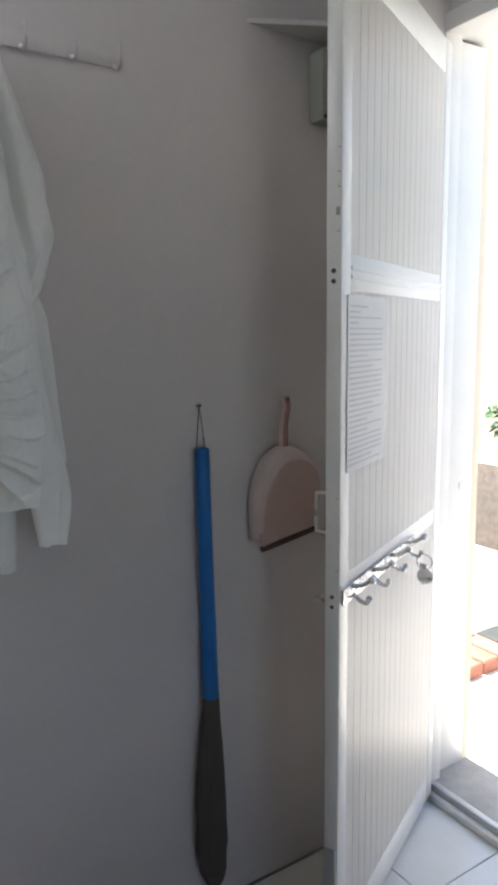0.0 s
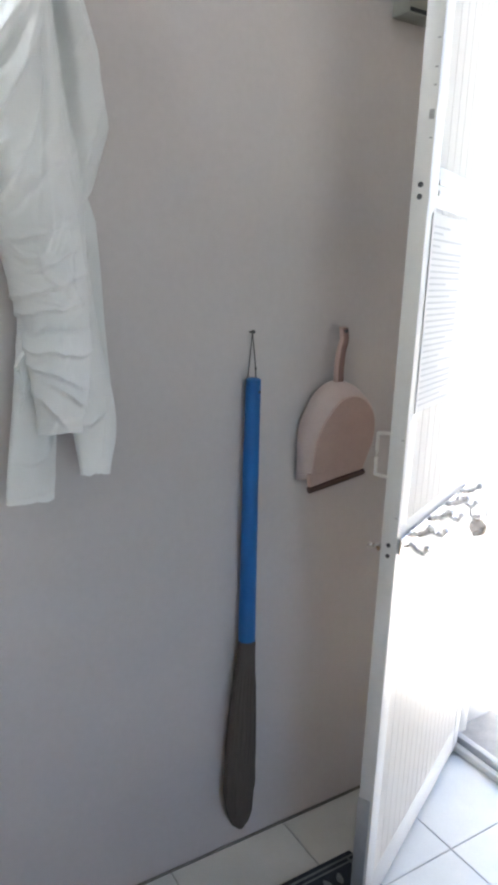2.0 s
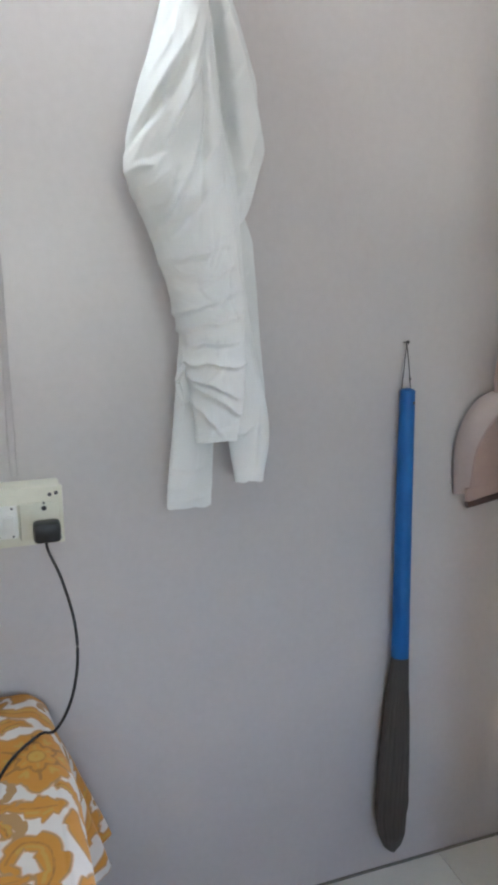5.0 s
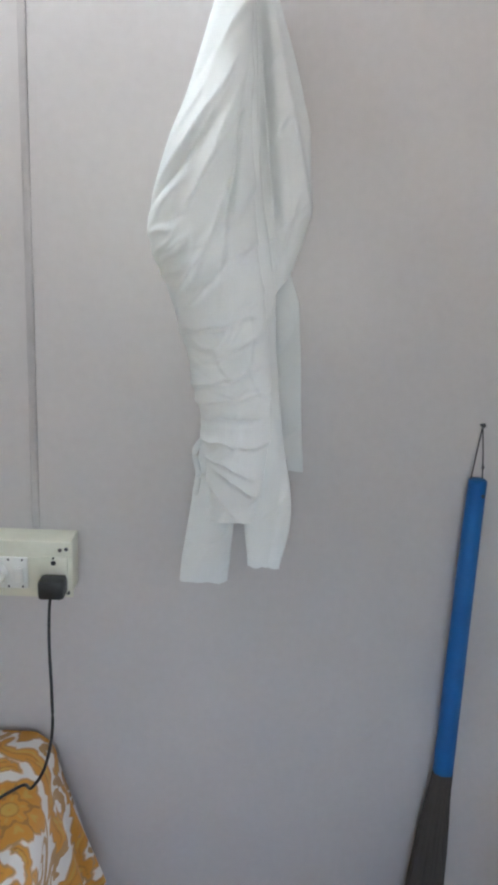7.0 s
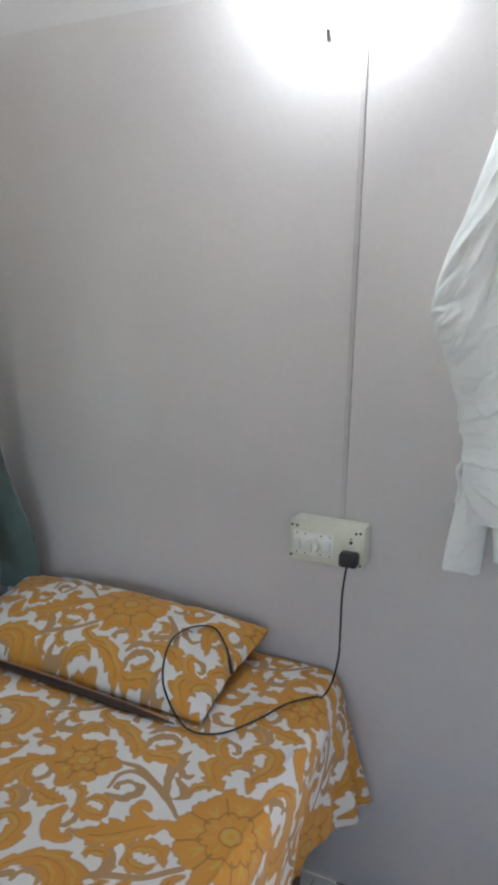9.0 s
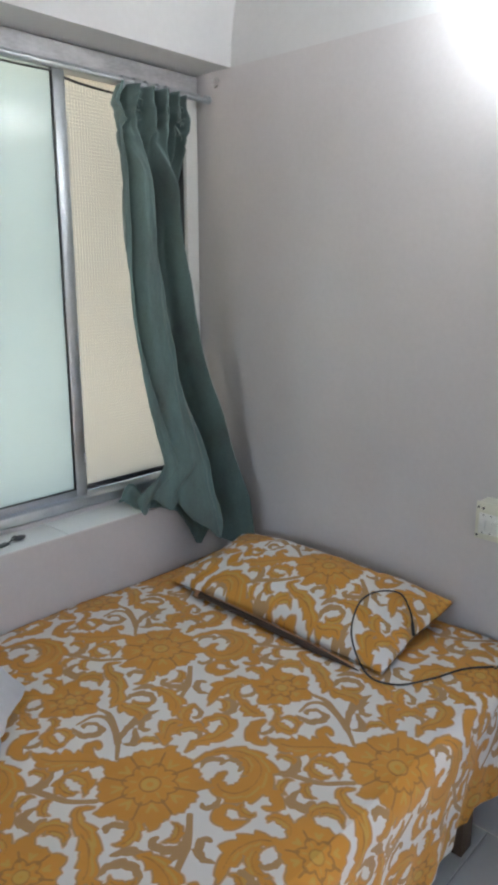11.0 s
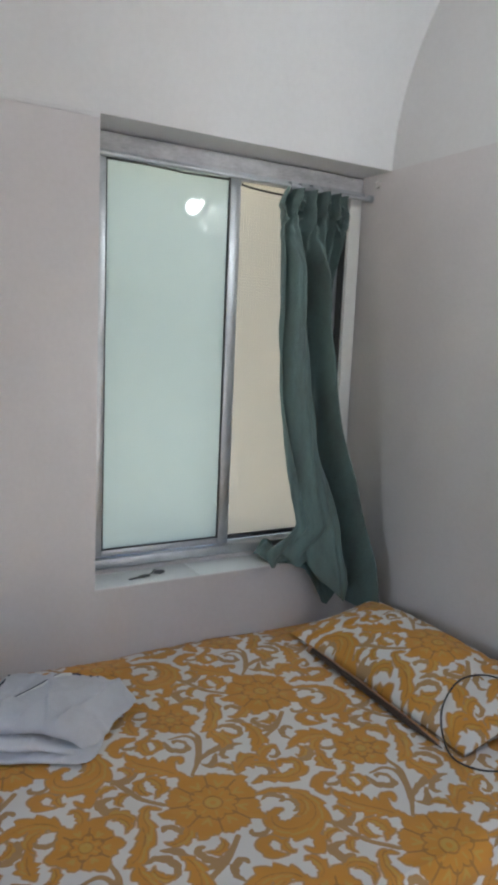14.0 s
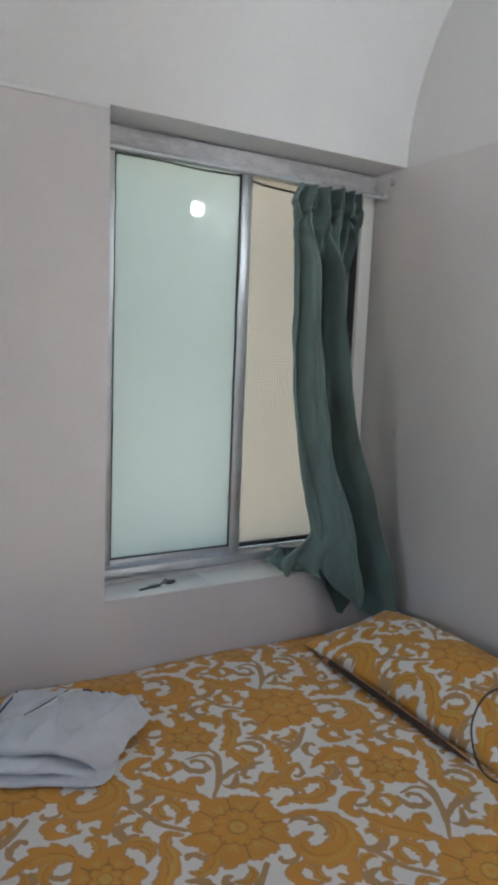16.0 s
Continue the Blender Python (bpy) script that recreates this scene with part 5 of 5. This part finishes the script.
def wedge(y, z):
    """The pan is shallow at its lip and deepens towards the handle."""
    return y * (0.48 + 0.52 * min(max(z / 0.16, 0), 1))


b = bmesh.new()
rings = []
for y, w, h, z0, dx in ((-0.004, 0.086, 0.218, 0.012, 0.0), (-0.012, 0.0885, 0.222, 0.010, 0.0), (-0.036, 0.0865, 0.218, 0.012, 0.001), (-0.056, 0.080, 0.204, 0.016, 0.006), (-0.061, 0.074, 0.196, 0.018, 0.010), (-0.0615, 0.071, 0.193, 0.020, 0.010)):
    rings.append([b.verts.new((x + dx, wedge(y, z), z)) for x, z in arch(w, h, z0)])
n = len(rings[0])
for P, Q_ in zip(rings, rings[1:]):
    for i in range(n):
        b.faces.new((P[i], P[(i + 1) % n], Q_[(i + 1) % n], Q_[i]))
b.faces.new(rings[-1])
b.faces.new(rings[0][::-1])
pan = part("pan", b, M_PINKLIT, dp, "pink moulded shell, coloured paler as the lit side", smooth=True)
# face keeps the base pink, so the paler shell beside it reads as lit
b = bmesh.new()
F_, G_ = [[b.verts.new((x + 0.006, wedge(y, z), z)) for x, z in arch(w, h, z0)] for y, w, h, z0 in ((-0.0595, 0.076, 0.196, 0.018), (-0.0640, 0.0745, 0.194, 0.019))]
for i in range(len(F_)):
    b.faces.new((F_[i], F_[(i + 1) % len(F_)], G_[(i + 1) % len(F_)], G_[i]))
b.faces.new(G_)
part("face", b, M_PINK, dp, "dusty brown-pink flat face", smooth=True)
b = bmesh.new()
tube(b, [(-0.068, -0.033, -0.007), (-0.02, -0.035, 0.003), (0.03, -0.035, 0.013), (0.076, -0.033, 0.022)], 0.0078, 8, 6)
part("rubber_lip", b, M_BROWN, dp, "dark brown rubber lip", smooth=True)
b = bmesh.new()
box(b, -0.069, 0.069, -0.0370, -0.0270, 0.003, 0.036, 0.003, m=Matrix.Translation((0.001, 0, 0.006)) @ Matrix.Rotation(radians(-11.5), 4, 'Y'))
part("lip_plate", b, M_PINK, dp, "flared front plate", smooth=True)
b = bmesh.new()
tube(b, [(-0.006, -0.020, 0.210), (-0.006, -0.018, 0.25), (-0.002, -0.016, 0.285), (0.003, -0.016, 0.305), (0.000, -0.014, 0.332)], lambda t: 0.0085 - 0.0015 * t, 10, 6)
dph = part("handle", b, M_PINK, dp, smooth=True)
b = bmesh.new()
tube(b, [(-0.003, -0.0265, 0.220), (-0.003, -0.0245, 0.25), (0.001, -0.022, 0.285), (0.006, -0.0215, 0.305), (0.003, -0.019, 0.330)], 0.0066, 8, 6)
part("grip", b, M_MAUVE, dph, "darker mauve-brown front of the handle", smooth=True)
b = bmesh.new()
rod(b, (0.003, -0.022, 0.324), (0.003, -0.0262, 0.324), 0.0045, 10)
part("hanging_hole", b, M_DARKMETAL, dph)

# box and ledge behind the door
wb = thing("junction_box", "yellowed plastic box with a dark knob, fixed high on the wall", "box")
boxed("case", (2.046, 2.20, -0.048, -0.0006, 1.778, 1.922), M_BOXOLD, wb, bevel=0.004)
b = bmesh.new()
rod(b, (2.098, -0.047, 1.826), (2.098, -0.066, 1.822), 0.019, 16, 0.014)
part("knob", b, M_BLACK, wb, smooth=True)
boxed("slot", (2.050, 2.195, -0.0495, -0.047, 1.781, 1.788), M_BLACK, wb, bevel=0.0)
lg = tagged(new("corner_ledge"), "thin painted ledge above the box", "ledge")
b = bmesh.new()
poly = [(1.888, 0.0), (2.40, 0.0), (2.40, -0.02), (2.13, -0.120)]
A = [b.verts.new((x, y - 0.0006, 1.952)) for x, y in poly]
B = [b.verts.new((x, y - 0.0006, 1.962)) for x, y in poly]
b.faces.new(A)
b.faces.new(B[::-1])
for i in range(4):
    b.faces.new((A[i], B[i], B[(i + 1) % 4], A[(i + 1) % 4]))
o = part("board", b, M_WALL, lg)

# ---------------------------------------------------------------- outside the door
g = bmesh.new()
for x0, x1, y0, y1 in ((2.66, 60, -60, 60), (-60, -0.30, -60, 60), (-0.30, 2.66, 0.16, 60), (-0.30, 2.66, -60, -4.46)):
    box(g, x0, x1, y0, y1, -0.30, -0.06)
tagged(part("ground", g, M_CONCRETE), "sun-bleached concrete yard round the house", "ground", kind="structure")

# pavers, shadow slab, walls and planter seen through the door
rv = boxed("door_reveal", (2.662, 2.705, 0.040, 0.30, -0.06, 3.05), M_CREAMWALL, bevel=0.006)
tagged(rv, "cream plastered outer edge of the doorway", "wall", kind="structure")
pv = tagged(new("pavement"), "red clay pavers set along the yard", "pavement", kind="structure")
b = bmesh.new()
box(b, 0.0, 0.095, 0.0, 0.195, 0.0, 0.055)
bmesh.ops.bevel(b, geom=[e for e in b.edges if e.verts[0].co.z > 0.05 and e.verts[1].co.z > 0.05], offset=0.006, segments=1, affect='EDGES')
pm = finish(b, "brick", M_BRICK)
for ix in range(4):
    for iy in range(3):
        o = new("brick", pm)
        o.parent = pv
        o.location = (3.10 + ix * 0.105, 0.46 + iy * 0.205, -0.06)
# thin slab, coloured dark in place of shade on the ground
sl = boxed("shadow_slab", (3.60, 3.93, 0.41, 0.74, -0.06, -0.048), M_YARDSHADE, bevel=0.004)
tagged(sl, "thin yard slab coloured near-black for the wall's shadow", "slab")
gw = tagged(new("yard_wall"), "white yard wall with a lime-yellow rounded end", "wall", kind="structure")
boxed("plaster", (4.20, 4.38, -7.0, 0.850, -0.08, 1.57), M_WHITE, gw, bevel=0.012)
boxed("plinth", (4.10, 4.20, -7.0, 0.98, -0.08, 0.02), M_WHITE, gw, bevel=0.008)
b = bmesh.new()
prism(b, [(0.852, 0.84), (0.872, 0.84), (0.885, 1.30), (0.912, 1.55), (0.945, 1.74), (0.928, 1.77), (0.885, 1.68), (0.853, 1.55)], 0, 0.20, 0.006)
bmesh.ops.transform(b, matrix=Matrix(((0, 1, 0, 4.19), (1, 0, 0, 0), (0, 0, 1, 0), (0, 0, 0, 1))), verts=b.verts)
part("end_cap", b, M_YELLOW, gw, "lime-yellow painted end", smooth=True)
pb = tagged(new("planter"), "brown stone planter filled with soil", "planter")
boxed("wall", (4.75, 6.3, 0.86, 3.2, -0.08, 0.50), M_SOIL, pb, bevel=0.02)
boxed("coping", (4.72, 4.80, 0.83, 3.2, 0.495, 0.53), M_CONCRETE, pb, bevel=0.008)
cw = boxed("house_wall", (6.6, 6.8, 0.2, 8.0, -0.08, 3.6), M_CREAMWALL, bevel=0.01)
tagged(cw, "cream plastered house wall beyond the planter", "wall", kind="structure")


def plant(name, label, cx, cy, z0, spread, height, leaves, seed, low=0.35):
    """A bush: bent stems and many folded leaves."""
    r = random.Random(seed)
    p = thing(name, label, "plant", Matrix.Translation((cx, cy, z0)))
    b = bmesh.new()
    tips = []
    for k in range(9):
        a = r.uniform(0, 6.28)
        e = Vector((math.cos(a) * spread * r.uniform(0.2, 0.8), math.sin(a) * spread * r.uniform(0.2, 0.8), height * r.uniform(0.5, 1.0)))
        tube(b, [(0, 0, -0.03), (e.x * 0.3, e.y * 0.3, e.z * 0.5), tuple(e)], lambda t: 0.012 * (1 - 0.7 * t), 6, 5)
        tips.append(e)
    part("stem", b, M_STICK, p, smooth=True)
    b = bmesh.new()
    for k in range(leaves):
        e = r.choice(tips) * r.uniform(low, 1.05) + Vector((r.gauss(0, 0.12), r.gauss(0, 0.12), r.gauss(0, 0.09))) * spread * 1.6
        e.z = max(e.z, 0.02)
        q = Euler((r.uniform(-0.9, 0.9), r.uniform(-0.9, 0.9), r.uniform(0, 6.28))).to_matrix()
        ln, wd = r.uniform(0.06, 0.12), r.uniform(0.02, 0.035)
        pts = [(0, 0, 0), (wd, ln * 0.45, 0.008), (0, ln, -0.012), (-wd, ln * 0.45, 0.008), (0, ln * 0.5, -0.004)]
        v = [b.verts.new(e + q @ Vector(c)) for c in pts]
        b.faces.new((v[0], v[1], v[4]))
        b.faces.new((v[1], v[2], v[4]))
        b.faces.new((v[2], v[3], v[4]))
        b.faces.new((v[3], v[0], v[4]))
    part("foliage", b, M_LEAF, p)


plant("shrub", "leafy green shrub growing in the planter", 5.05, 1.22, 0.52, 0.22, 0.22, 350, 1)
plant("shrub", "leafy green shrub growing in the planter", 5.3, 1.75, 0.52, 0.26, 0.26, 400, 5)
plant("tall_shrub", "tall leafy green bush in the planter", 6.0, 2.0, 0.50, 0.36, 2.35, 1200, 3, 0.80)
